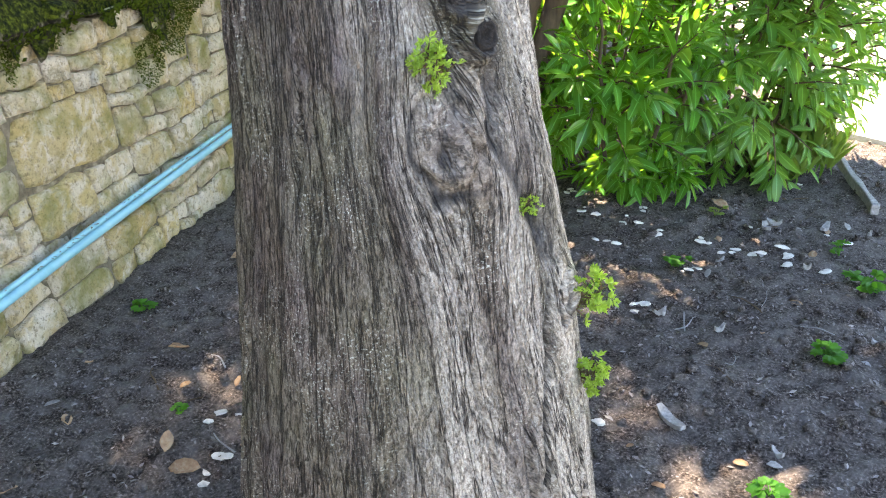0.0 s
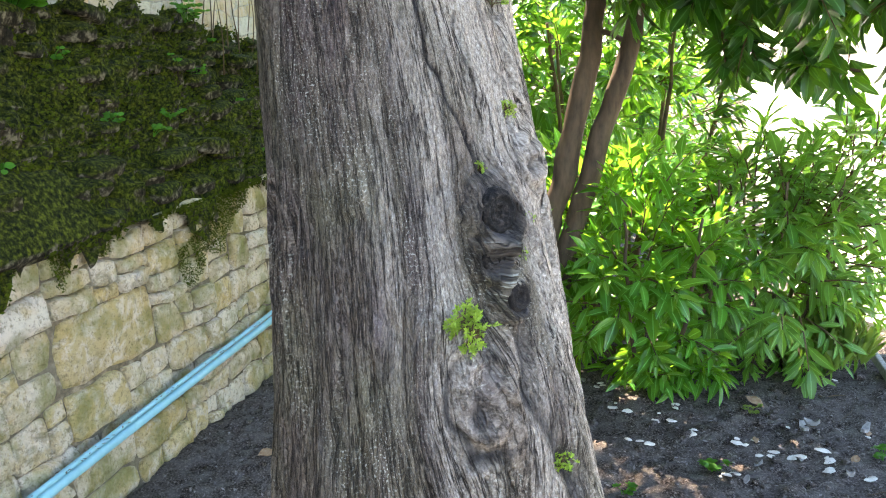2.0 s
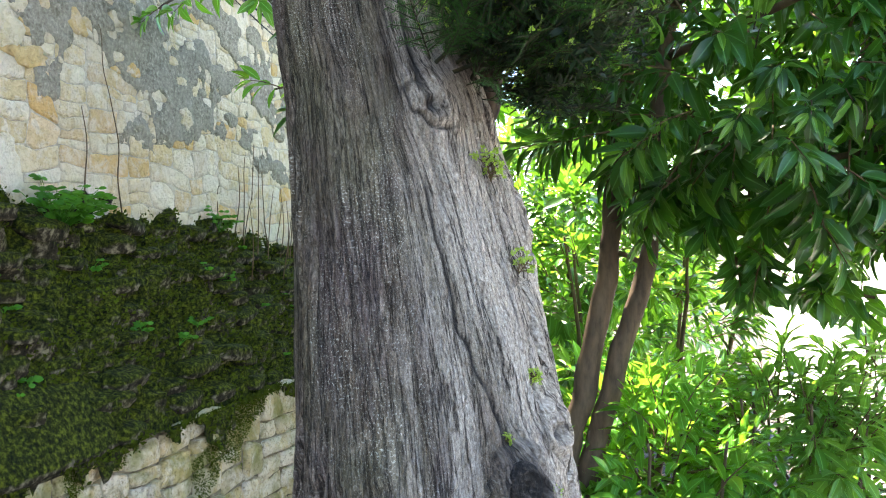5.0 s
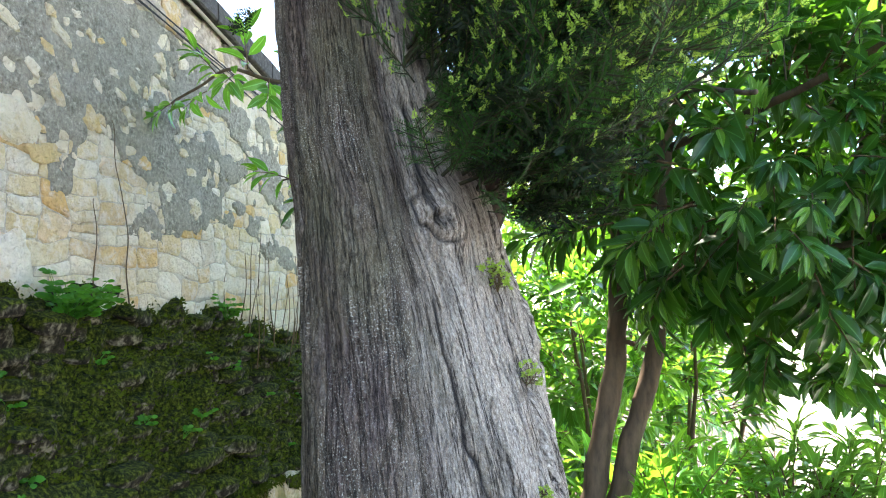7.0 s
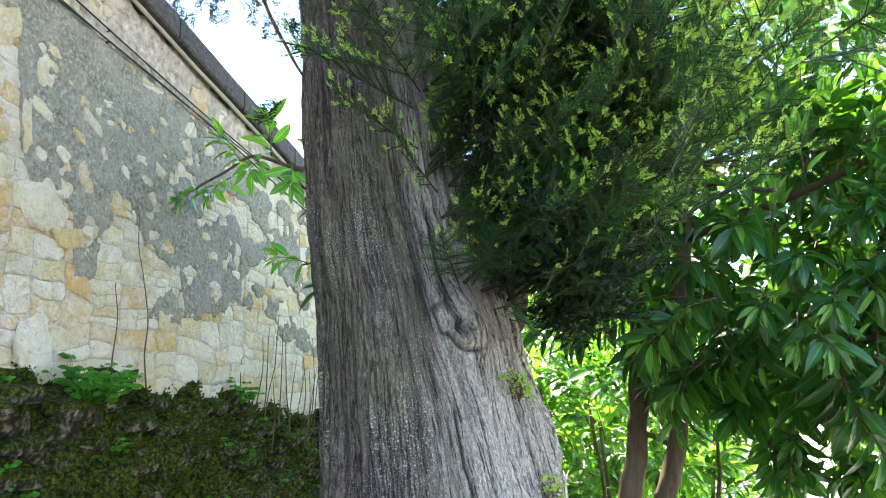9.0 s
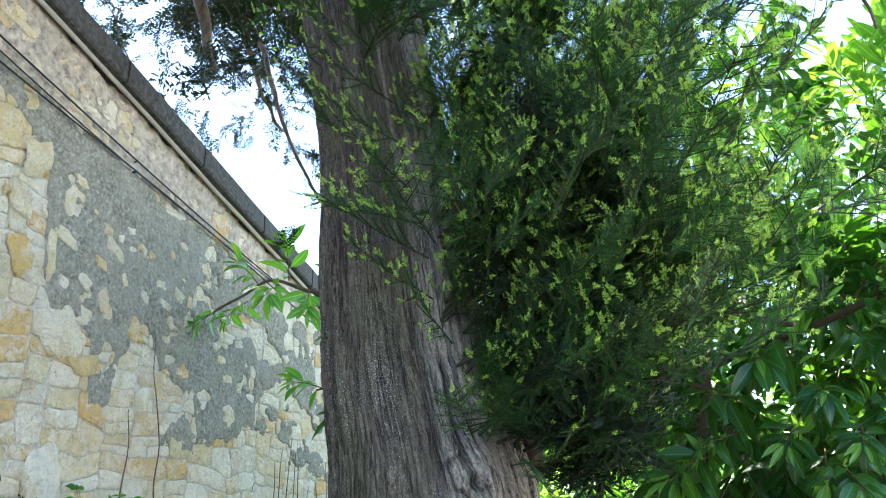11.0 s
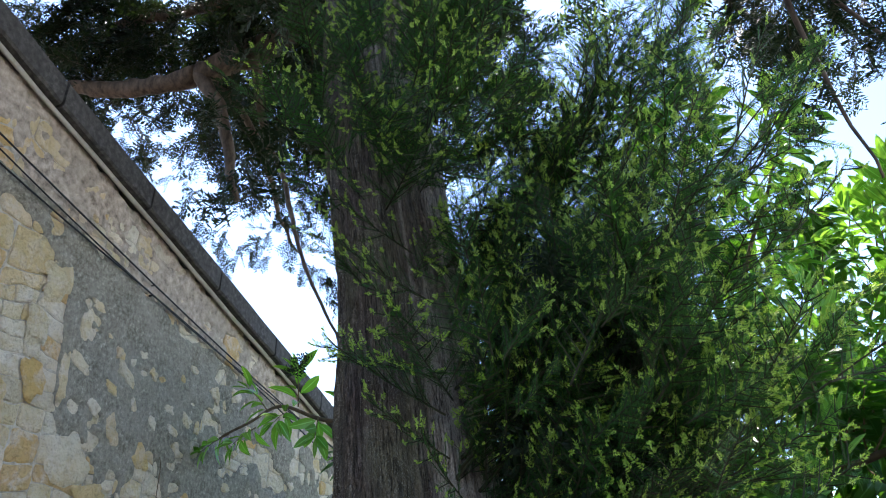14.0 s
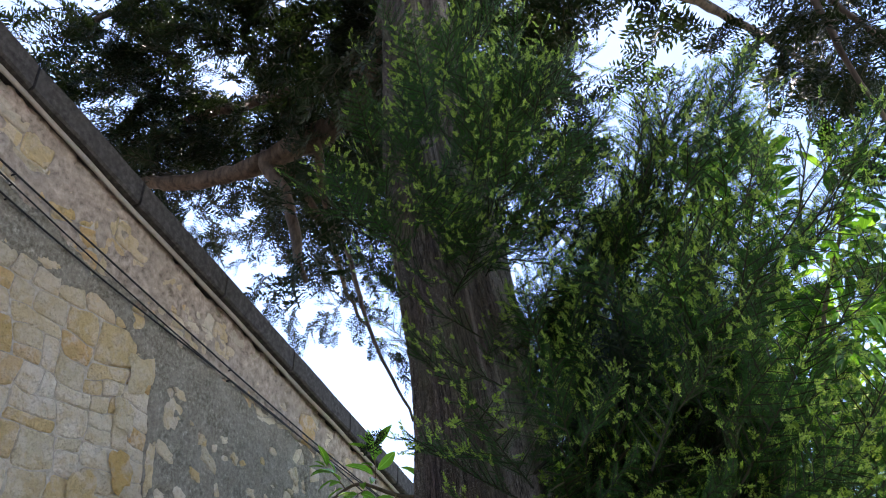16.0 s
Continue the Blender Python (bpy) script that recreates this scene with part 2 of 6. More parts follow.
def stone_material(name, palette, moss=0.0, white=0.25):
    m, nt, b = material(name, 0.9, 0.2)
    o = nt.nodes.new("ShaderNodeObjectInfo")
    r = nt.nodes.new("ShaderNodeValToRGB")
    r.color_ramp.interpolation = "LINEAR"
    el = r.color_ramp.elements
    while len(el) < len(palette):
        el.new(0.5)
    for k, (e, c) in enumerate(zip(el, palette)):
        e.position = (k + 0.3) / len(palette)
        e.color = (*c, 1)
    nt.links.new(o.outputs["Random"], r.inputs[0])
    v = position(nt)
    c = r.outputs[0]
    n1 = noise_tex(nt, v, 9, 5, 0.6)
    c = mix(nt, ramp(nt, n1, [(0.48, (0,)), (0.60, (0.6 if moss else 0.45,))]), c, (0.54, 0.38, 0.15))
    n2 = noise_tex(nt, v, 14, 6, 0.65, 0.4)
    c = mix(nt, ramp(nt, n2, [(0.47, (0,)), (0.62, (white * 2.4,))]), c, (0.75, 0.67, 0.57))
    n5 = noise_tex(nt, v, 7, 6, 0.7, 0.8)
    c = mix(nt, ramp(nt, n5, [(0.56, (0,)), (0.68, (0.7 if moss else 0.12,))]), c, (0.14, 0.115, 0.05))
    n6 = noise_tex(nt, v, 130, 4, 0.7)
    c = mix(nt, ramp(nt, n6, [(0.32, (0.75 if moss else 0.22,)), (0.42, (0,))]), c, (0.10, 0.08, 0.05))
    n3 = noise_tex(nt, v, 48, 5, 0.7)
    c = mix(nt, ramp(nt, n3, [(0.34, (0.75 if moss else 0.22,)), (0.47, (0,))]), c, (0.20, 0.15, 0.08))
    if not moss:
        n7 = noise_tex(nt, v, 1.6, 5, 0.65)
        c = mix(nt, ramp(nt, n7, [(0.43, (0,)), (0.60, (0.4,))]), c, (0.60, 0.47, 0.27))
        n8 = noise_tex(nt, v, 26, 6, 0.75)
        c = mix(nt, ramp(nt, n8, [(0.56, (0,)), (0.66, (0.3,))]), c, (0.16, 0.135, 0.09))
    if moss:
        n4 = noise_tex(nt, v, 5.5, 5, 0.6)
        c = mix(nt, ramp(nt, n4, [(0.47, (0,)), (0.64, (moss,))]), c, (0.20, 0.20, 0.055))
    nt.links.new(c, b.inputs["Base Color"])
    f = noise_tex(nt, v, 60, 6, 0.7)
    n = bump(nt, b, f, 1.0, 0.014)
    bump(nt, b, noise_tex(nt, v, 17, 5, 0.65), 0.9, 0.035, n)
    return m


def mottled(name, cols, scale, rough=0.9, bumps=0.5, dist=0.01, spec=0.2, detail=6):
    m, nt, b = material(name, rough, spec)
    v = position(nt)
    f = noise_tex(nt, v, scale, detail, 0.65)
    g = noise_tex(nt, v, scale * 0.13, 4, 0.6)
    n = len(cols) - 1
    c = ramp(nt, f, [(0.3 + 0.42 * k / n, col) for k, col in enumerate(cols)])
    c = mix(nt, ramp(nt, g, [(0.4, (0,)), (0.65, (0.55,))]), c, tuple(0.5 * (p + q) for p, q in zip(cols[0], cols[-1])))
    nt.links.new(c, b.inputs["Base Color"])
    bump(nt, b, f, bumps, dist)
    return m


def mossy_stone_material():
    """Grey-brown stone, moss where it faces up."""
    m, nt, bs_ = material("mossy_stone", 0.95, 0.15)
    v = position(nt)
    c = ramp(nt, noise_tex(nt, v, 30, 5, 0.65), [(0.35, (0.007, 0.006, 0.004)), (0.5, (0.032, 0.026, 0.017)), (0.68, (0.26, 0.23, 0.165))])
    g = nt.nodes.new("ShaderNodeNewGeometry")
    sep = nt.nodes.new("ShaderNodeSeparateXYZ")
    nt.links.new(g.outputs["Normal"], sep.inputs[0])
    add = nt.nodes.new("ShaderNodeMath")
    add.operation = "ADD"
    nt.links.new(sep.outputs["Z"], add.inputs[0])
    nt.links.new(noise_tex(nt, v, 14, 5, 0.65), add.inputs[1])
    green = ramp(nt, noise_tex(nt, v, 55, 4, 0.7), [(0.36, (0.003, 0.005, 0.001)), (0.50, (0.022, 0.031, 0.003)), (0.68, (0.115, 0.135, 0.012))])
    c = mix(nt, ramp(nt, add.outputs[0], [(0.26, (0,)), (0.58, (1,))]), c, green)
    nt.links.new(c, bs_.inputs["Base Color"])
    bump(nt, bs_, noise_tex(nt, v, 80, 5, 0.75), 1.0, 0.012)
    return m


BARK = bark_material()
LIMB = simple_bark("limb_bark", (0.026, 0.019, 0.014), (0.15, 0.11, 0.078))
STEM = simple_bark("laurel_bark", (0.045, 0.033, 0.022), (0.15, 0.105, 0.065), 22)
STUB = simple_bark("stub_bark", (0.012, 0.009, 0.008), (0.13, 0.095, 0.07), 55)
TWIG = simple_bark("twig_bark", (0.06, 0.04, 0.02), (0.17, 0.11, 0.06), 40)
CUT = mottled("weathered_cut_wood", [(0.002, 0.002, 0.002), (0.009, 0.008, 0.007), (0.055, 0.045, 0.040)], 130, 0.75, 0.9, 0.006)
# same needles as yew_needle, with the canopy's shade put into the colour
SHADED_NEEDLE = leaf_material("shaded_yew_needle", (0.004, 0.010, 0.004), (0.014, 0.026, 0.010), (0.04, 0.075, 0.015), 0.5, 0.14, 0.15)
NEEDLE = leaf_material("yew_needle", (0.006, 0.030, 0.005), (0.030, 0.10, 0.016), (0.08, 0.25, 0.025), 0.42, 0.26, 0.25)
SPRIG = leaf_material("yew_sprig", (0.07, 0.15, 0.02), (0.16, 0.26, 0.04), (0.3, 0.42, 0.05), 0.5, 0.35)
SHOOT = simple_bark("green_shoot", (0.012, 0.014, 0.006), (0.05, 0.045, 0.02), 60)
TIP = leaf_material("yew_new_growth", (0.16, 0.30, 0.03), (0.46, 0.60, 0.13), (0.45, 0.66, 0.06), 0.5, 0.4)
LAUREL = leaf_material("laurel_leaf", (0.008, 0.048, 0.008), (0.028, 0.115, 0.017), (0.13, 0.35, 0.02), 0.30, 0.32, 0.5, ribbed=True)
BUSH = leaf_material("bush_leaf", (0.022, 0.135, 0.018), (0.10, 0.33, 0.045), (0.28, 0.56, 0.04), 0.26, 0.42, 0.5, ribbed=True)
LAUREL_NEW = leaf_material("laurel_new_leaf", (0.08, 0.23, 0.03), (0.17, 0.34, 0.06), (0.28, 0.58, 0.05), 0.3, 0.45, ribbed=True)
SHRUB = leaf_material("shrub_leaf", (0.034, 0.14, 0.02), (0.13, 0.30, 0.05), (0.28, 0.55, 0.05), 0.35, 0.4, ribbed=True)
GRASSY = leaf_material("blade_leaf", (0.07, 0.15, 0.025), (0.18, 0.27, 0.06), (0.40, 0.52, 0.08), 0.45, 0.4)
HERB = leaf_material("herb_leaf", (0.014, 0.095, 0.010), (0.055, 0.22, 0.020), (0.20, 0.52, 0.03), 0.6, 0.35, 0.25)
MOSSY_STONE = mossy_stone_material()
MOSSTUFT = leaf_material("moss_tuft", (0.008, 0.013, 0.002), (0.085, 0.115, 0.009), (0.11, 0.16, 0.012), 0.9, 0.2, 0.1)
SOIL = mottled("dark_soil", [(0.003, 0.0025, 0.002), (0.033, 0.024, 0.019), (0.130, 0.102, 0.086), (0.42, 0.37, 0.33)], 120, 0.95, 0.9, 0.015)
LITTER = leaf_material("soil_litter", (0.02, 0.016, 0.014), (0.34, 0.30, 0.275), (0.05, 0.04, 0.03), 0.85, 0.05, 0.15)
DRYLEAF = mottled("dry_leaf", [(0.20, 0.10, 0.05), (0.36, 0.22, 0.12), (0.48, 0.36, 0.24)], 60, 0.8, 0.4, 0.002)
GREYWOOD = mottled("weathered_wood", [(0.16, 0.15, 0.14), (0.30, 0.28, 0.26), (0.45, 0.43, 0.40)], 70, 0.85, 0.7, 0.004)
# near-white colour that imitates spots of sunlight on the soil
FLECK = mottled("pale_scrap", [(0.46, 0.41, 0.34), (0.66, 0.61, 0.53), (0.80, 0.76, 0.68)], 50, 0.8, 0.3, 0.002)
PALE = mottled("pale_gravel", [(0.45, 0.42, 0.36), (0.60, 0.56, 0.49), (0.72, 0.69, 0.62)], 40, 0.95, 0.5, 0.01)
STONE_LOW = stone_material("limestone", [(0.56, 0.46, 0.30), (0.70, 0.60, 0.46), (0.42, 0.34, 0.20), (0.62, 0.48, 0.24), (0.74, 0.66, 0.55), (0.52, 0.42, 0.24), (0.68, 0.58, 0.45)], 0.75, 0.30)
STONE_HIGH = stone_material("wall_limestone", [(0.68, 0.59, 0.43), (0.76, 0.68, 0.54), (0.60, 0.53, 0.42), (0.66, 0.40, 0.14), (0.78, 0.71, 0.59), (0.66, 0.52, 0.30), (0.74, 0.65, 0.48), (0.72, 0.63, 0.50), (0.76, 0.69, 0.56)], 0.0, 0.3)
OCHRE = stone_material("ochre_limestone", [(0.64, 0.48, 0.24), (0.70, 0.56, 0.33), (0.62, 0.41, 0.15), (0.68, 0.58, 0.38), (0.58, 0.50, 0.36)], 0.0, 0.2)
MORTAR = mottled("earthy_mortar", [(0.05, 0.04, 0.026), (0.17, 0.14, 0.095), (0.40, 0.34, 0.25)], 30, 0.95, 0.8, 0.012)
RENDER = mottled("old_lime_render", [(0.10, 0.09, 0.066), (0.20, 0.180, 0.14), (0.31, 0.285, 0.225), (0.58, 0.53, 0.44)], 60, 0.95, 1.0, 0.014)
BAND = mottled("weathered_top_render", [(0.10, 0.08, 0.06), (0.34, 0.28, 0.225), (0.52, 0.435, 0.36), (0.68, 0.59, 0.49)], 26, 0.95, 1.0, 0.02)
JOINT = mottled("cream_lime_mortar", [(0.26, 0.22, 0.165), (0.50, 0.44, 0.35), (0.68, 0.62, 0.52)], 45, 0.95, 0.7, 0.01)
COPING = mottled("coping_stone", [(0.03, 0.028, 0.027), (0.065, 0.062, 0.058), (0.12, 0.115, 0.108)], 40, 0.9, 0.6, 0.008)
STRIP = mottled("mortar_fillet", [(0.34, 0.32, 0.28), (0.48, 0.45, 0.40)], 50, 0.9, 0.4, 0.004)
PIPE = mottled("blue_grey_plastic", [(0.15, 0.38, 0.45), (0.20, 0.46, 0.52), (0.27, 0.53, 0.58)], 16, 0.4, 0.08, 0.001, 0.5)
CABLE = mottled("black_cable", [(0.012, 0.012, 0.013), (0.03, 0.03, 0.032)], 60, 0.55, 0.1, 0.001)

# ---- the ground ----
def axis_steps(near, far, step):
    mid = np.arange(near[0], near[1] + 1e-6, step)
    out = near[1] + np.cumsum(np.geomspace(step * 2, 90, 26))
    low = near[0] - np.cumsum(np.geomspace(step * 2, 90, 26))
    return np.concatenate([low[::-1], mid, out])


gx, gy = axis_steps((-2.0, 2.2), 500, 0.022), axis_steps((0.3, 5.2), 500, 0.022)
GX, GY = np.meshgrid(gx, gy)
P3 = np.stack([GX, GY, np.zeros_like(GX)], -1)
near_ = np.clip(1.5 - np.maximum(np.abs(GX - 0.1) - 2.0, np.abs(GY - 2.7) - 2.4), 0, 1)
GZ = near_ * (0.030 * fbm(P3 * 3.1, 3, 3) + 0.022 * fbm(P3 * 16, 3, 5) + 0.009 * vnoise(P3 * 60, 8))
# soil banked against the trunk's foot
GZ = GZ + 0.05 * np.exp(-((GX + 0.29) ** 2 + (GY - 1.23) ** 2) / 0.35)
ground = part("ground", mesh_np("ground", np.stack([GX, GY, GZ], -1).reshape(-1, 3), grid_faces(len(gx), len(gy)), [SOIL]))
tagged(ground, "dark bare soil strewn with needles and wood chips", "ground", kind="structure")


def ground_z(x, y):
    i = int(np.clip(np.searchsorted(gx, x), 1, len(gx) - 1))
    j = int(np.clip(np.searchsorted(gy, y), 1, len(gy) - 1))
    return float(GZ[j, i])


# sunlit gravel yard beyond the bed
bm = bmesh.new()
yard = [(0.9, 5.2), (1.02, 4.85), (1.22, 4.62), (1.5, 4.36), (2.6, 3.7), (40, -20), (140, 40), (60, 140), (6.0, 60), (1.4, 12.0), (0.95, 7.0)]
lo = [bm.verts.new((x, y, -0.05)) for x, y in yard]
hi = [bm.verts.new((x, y, 0.035)) for x, y in yard]
bm.faces.new(hi)
for k in range(len(yard)):
    bm.faces.new((lo[k], lo[(k + 1) % len(yard)], hi[(k + 1) % len(yard)], hi[k]))
me = bpy.data.meshes.new("yard")
bm.to_mesh(me)
bm.free()
me.materials.append(PALE)
tagged(part("pavement", me), "pale sunlit gravel yard beyond the planting bed", "pavement", kind="structure")


# ---- the walls ----
LOW_X, HIGH_X = -1.86, -2.39


def low_top(y):
    return 0.985 + 0.0 * y


def high_base(y):
    return 1.88 - 0.085 * (y - 2.8)


def coping_z(y):
    return 4.13 - 0.252 * (y - 1.85)


def wall_body(name, x, y0, y1, zlow, zhigh, thick, mat_, label, amp=0.01, ny=160, nz=60):
    ys, v = np.linspace(y0, y1, ny), np.linspace(0, 1, nz)
    Y, V_ = np.meshgrid(ys, v)
    Z0, Z1 = zlow(Y), zhigh(Y)
    Z = Z0 + (Z1 - Z0) * V_
    Pn = np.stack([Y * 0 + x, Y, Z], -1)
    X = x + amp * fbm(Pn * 9, 4, 2) + 0.6 * amp * fbm(Pn * 40, 2, 6)
    front_ = np.stack([X, Y, Z], -1).reshape(-1, 3)
    back_ = np.stack([Y * 0 + x - thick, Y, Z], -1).reshape(-1, 3)
    n = ny * nz
    F = grid_faces(ny, nz)
    faces = [F, F[:, ::-1] + n]
    edge = []
    for a, b in zip(range(ny - 1), range(1, ny)):
        edge.append((a, n + a, n + b, b))
        t0 = (nz - 1) * ny
        edge.append((t0 + a, t0 + b, n + t0 + b, n + t0 + a))
    for r in range(nz - 1):
        edge.append((r * ny, (r + 1) * ny, n + (r + 1) * ny, n + r * ny))
        edge.append((r * ny + ny - 1, n + r * ny + ny - 1, n + (r + 1) * ny + ny - 1, (r + 1) * ny + ny - 1))
    me_ = mesh_np(name, np.concatenate([front_, back_]), np.concatenate(faces + [np.array(edge)]), [mat_])
    return tagged(part(name, me_), label, "wall", kind="structure")


wall_low = wall_body("wall_low", LOW_X - 0.017, -3.0, 9.0, lambda y: -0.25 + 0 * y, lambda y: low_top(y) - 0.01, 0.3, MORTAR, "low retaining wall of mossy pale limestone rubble")
wall_high = wall_body("wall_high", HIGH_X, -6.0, 14.0, lambda y: 0.6 + 0 * y, lambda y: coping_z(y) - 0.16, 0.4, JOINT, "tall garden wall of limestone with grey patched render", 0.010, 300, 70)


def joints(y, z, amp, freq, seed):
    p = np.stack([y * freq, z * freq, y * 0 + seed], -1)
    q = p * np.array((3.1, 3.1, 1))
    return y + amp * (vnoise(p, seed) + 0.36 * vnoise(q, seed + 2)), z + amp * (vnoise(p + 31.7, seed + 1) + 0.36 * vnoise(q + 8.2, seed + 3))


def cut_up(rng, y0, y1, z0, z1, w, h, out):
    """Cuts a rectangle into stones of about w by h."""
    a, b = y1 - y0, z1 - z0
    if a < w * rng.uniform(0.9, 2.1) and b < h * rng.uniform(0.9, 1.9):
        out.append((y0, y1, z0, z1))
        return
    if b / h > a / w * 0.8 and b > h * 0.9:
        c = z0 + b * rng.uniform(0.38, 0.62)
        cut_up(rng, y0, y1, z0, c, w, h, out)
        cut_up(rng, y0, y1, c, z1, w, h, out)
    else:
        c = y0 + a * rng.uniform(0.36, 0.64)
        cut_up(rng, y0, c, z0, z1, w, h, out)
        cut_up(rng, c, y1, z0, z1, w, h, out)


def stone_mesh(name, rect, x, proud, gap, mat_, seed, warp, round_=5.0, lump=0.3, shape=None):
    nu, nv = 9, 8
    u, v = np.meshgrid(np.array((-1, -0.97, -0.88, -0.5, 0, 0.5, 0.88, 0.97, 1)), np.array((-1, -0.96, -0.85, -0.35, 0.35, 0.85, 0.96, 1)))
    y0, y1, z0, z1 = rect
    cy, cz, hy, hz = (y0 + y1) / 2, (z0 + z1) / 2, (y1 - y0) / 2 - gap, (z1 - z0) / 2 - gap
    # rounded-rectangle outline
    k = 1 - 0.09 * (u * u) ** 2 * (v * v) ** 2
    Y, Z = cy + hy * u * k, cz + hz * v * k
    if shape is not None:
        ang = np.arctan2(v, u)
        rad = 1 + shape * vnoise(np.stack([np.cos(ang) * 1.7, np.sin(ang) * 1.7, ang * 0 + seed * 3.1], -1), seed)
        Y, Z = cy + (Y - cy) * rad, cz + (Z - cz) * rad
    Y, Z = joints(Y, Z, *warp)
    Pn = np.stack([Y * 0 + seed, Y, Z], -1)
    prof = (1 - np.abs(u) ** (round_ * 1.6)) * (1 - np.abs(v) ** round_)
    D = proud * (prof ** 0.6 * (1 + lump * vnoise(Pn * 9, seed) + 0.6 * lump * vnoise(Pn * 27, seed + 1)))
    D = D + 0.25 * proud * vnoise(Pn * 55, seed + 3) - 0.02 * (prof < 1e-6)
    V = np.stack([x + D, Y, Z], -1).reshape(-1, 3)
    return mesh_np(name, V, grid_faces(nu, nv), [mat_])


def lay_wall(wall, rects, x, mat_, proud, gap, warp, seed, shape=None, name="stone", keep=300):
    rng = random.Random(seed)
    rects = sorted(rects, key=lambda r: abs((r[0] + r[1]) / 2 - 3.0))
    for k, r in enumerate(rects):
        me_ = stone_mesh(name, r, x, rng.uniform(*proud), gap * rng.uniform(0.6, 1.4), mat_, seed + k, warp, rng.uniform(7, 15), 0.38, shape)
        part(name, me_, wall)


# ---- the yew's trunk ----
AXIS = [(-0.2, -0.285, 1.20, 0.40), (0.3, -0.29, 1.215, 0.312), (0.75, -0.29, 1.228, 0.262), (1.08, -0.317, 1.303, 0.234), (1.5, -0.404, 1.49, 0.221),
        (1.9, -0.492, 1.61, 0.195), (2.12, -0.545, 1.632, 0.172), (2.66, -0.622, 1.69, 0.156), (3.36, -0.738, 1.71, 0.138), (4.03, -0.775, 1.69, 0.11), (5.6, -0.86, 1.75, 0.07)]
AX = np.array([a for a in bend([a[:3] for a in AXIS], 10)])
AZ, ACX, ACY = AX[:, 0], AX[:, 1], AX[:, 2]
AR = np.interp(AZ, [a[0] for a in AXIS], [a[3] for a in AXIS])


def axis_at(z):
    return np.interp(z, AZ, ACX), np.interp(z, AZ, ACY), np.interp(z, AZ, AR)


def on_trunk(x, y, z):
    """Angle on the trunk (0 faces -y) of the direction to a point."""
    cx, cy, r = axis_at(z)
    return math.atan2(x - cx, -(y - cy))


# knots: angle, height, radius, height of the swelling, kind
KNOTS = [(on_trunk(-0.195, 1.135, 1.092), 1.094, 0.052, 0.016, "burl"), (on_trunk(-0.209, 1.262, 1.318), 1.315, 0.030, 0.022, "cut"),
         (on_trunk(-0.230, 1.255, 1.27), 1.262, 0.021, 0.014, "cut"), (on_trunk(-0.177, 1.217, 1.212), 1.210, 0.020, 0.018, "cut"),
         (on_trunk(-0.37, 1.48, 1.895), 1.895, 0.042, 0.030, "burl"), (on_trunk(-0.125, 1.37, 1.375), 1.372, 0.040, 0.030, "burl"),
         (on_trunk(-0.10, 1.19, 0.88), 0.86, 0.028, 0.006, "burl"), (on_trunk(-0.13, 1.02, 0.49), 0.47, 0.035, 0.014, "burl"),
         (on_trunk(-0.30, 1.63, 1.80), 1.70, 0.05, 0.016, "burl")]


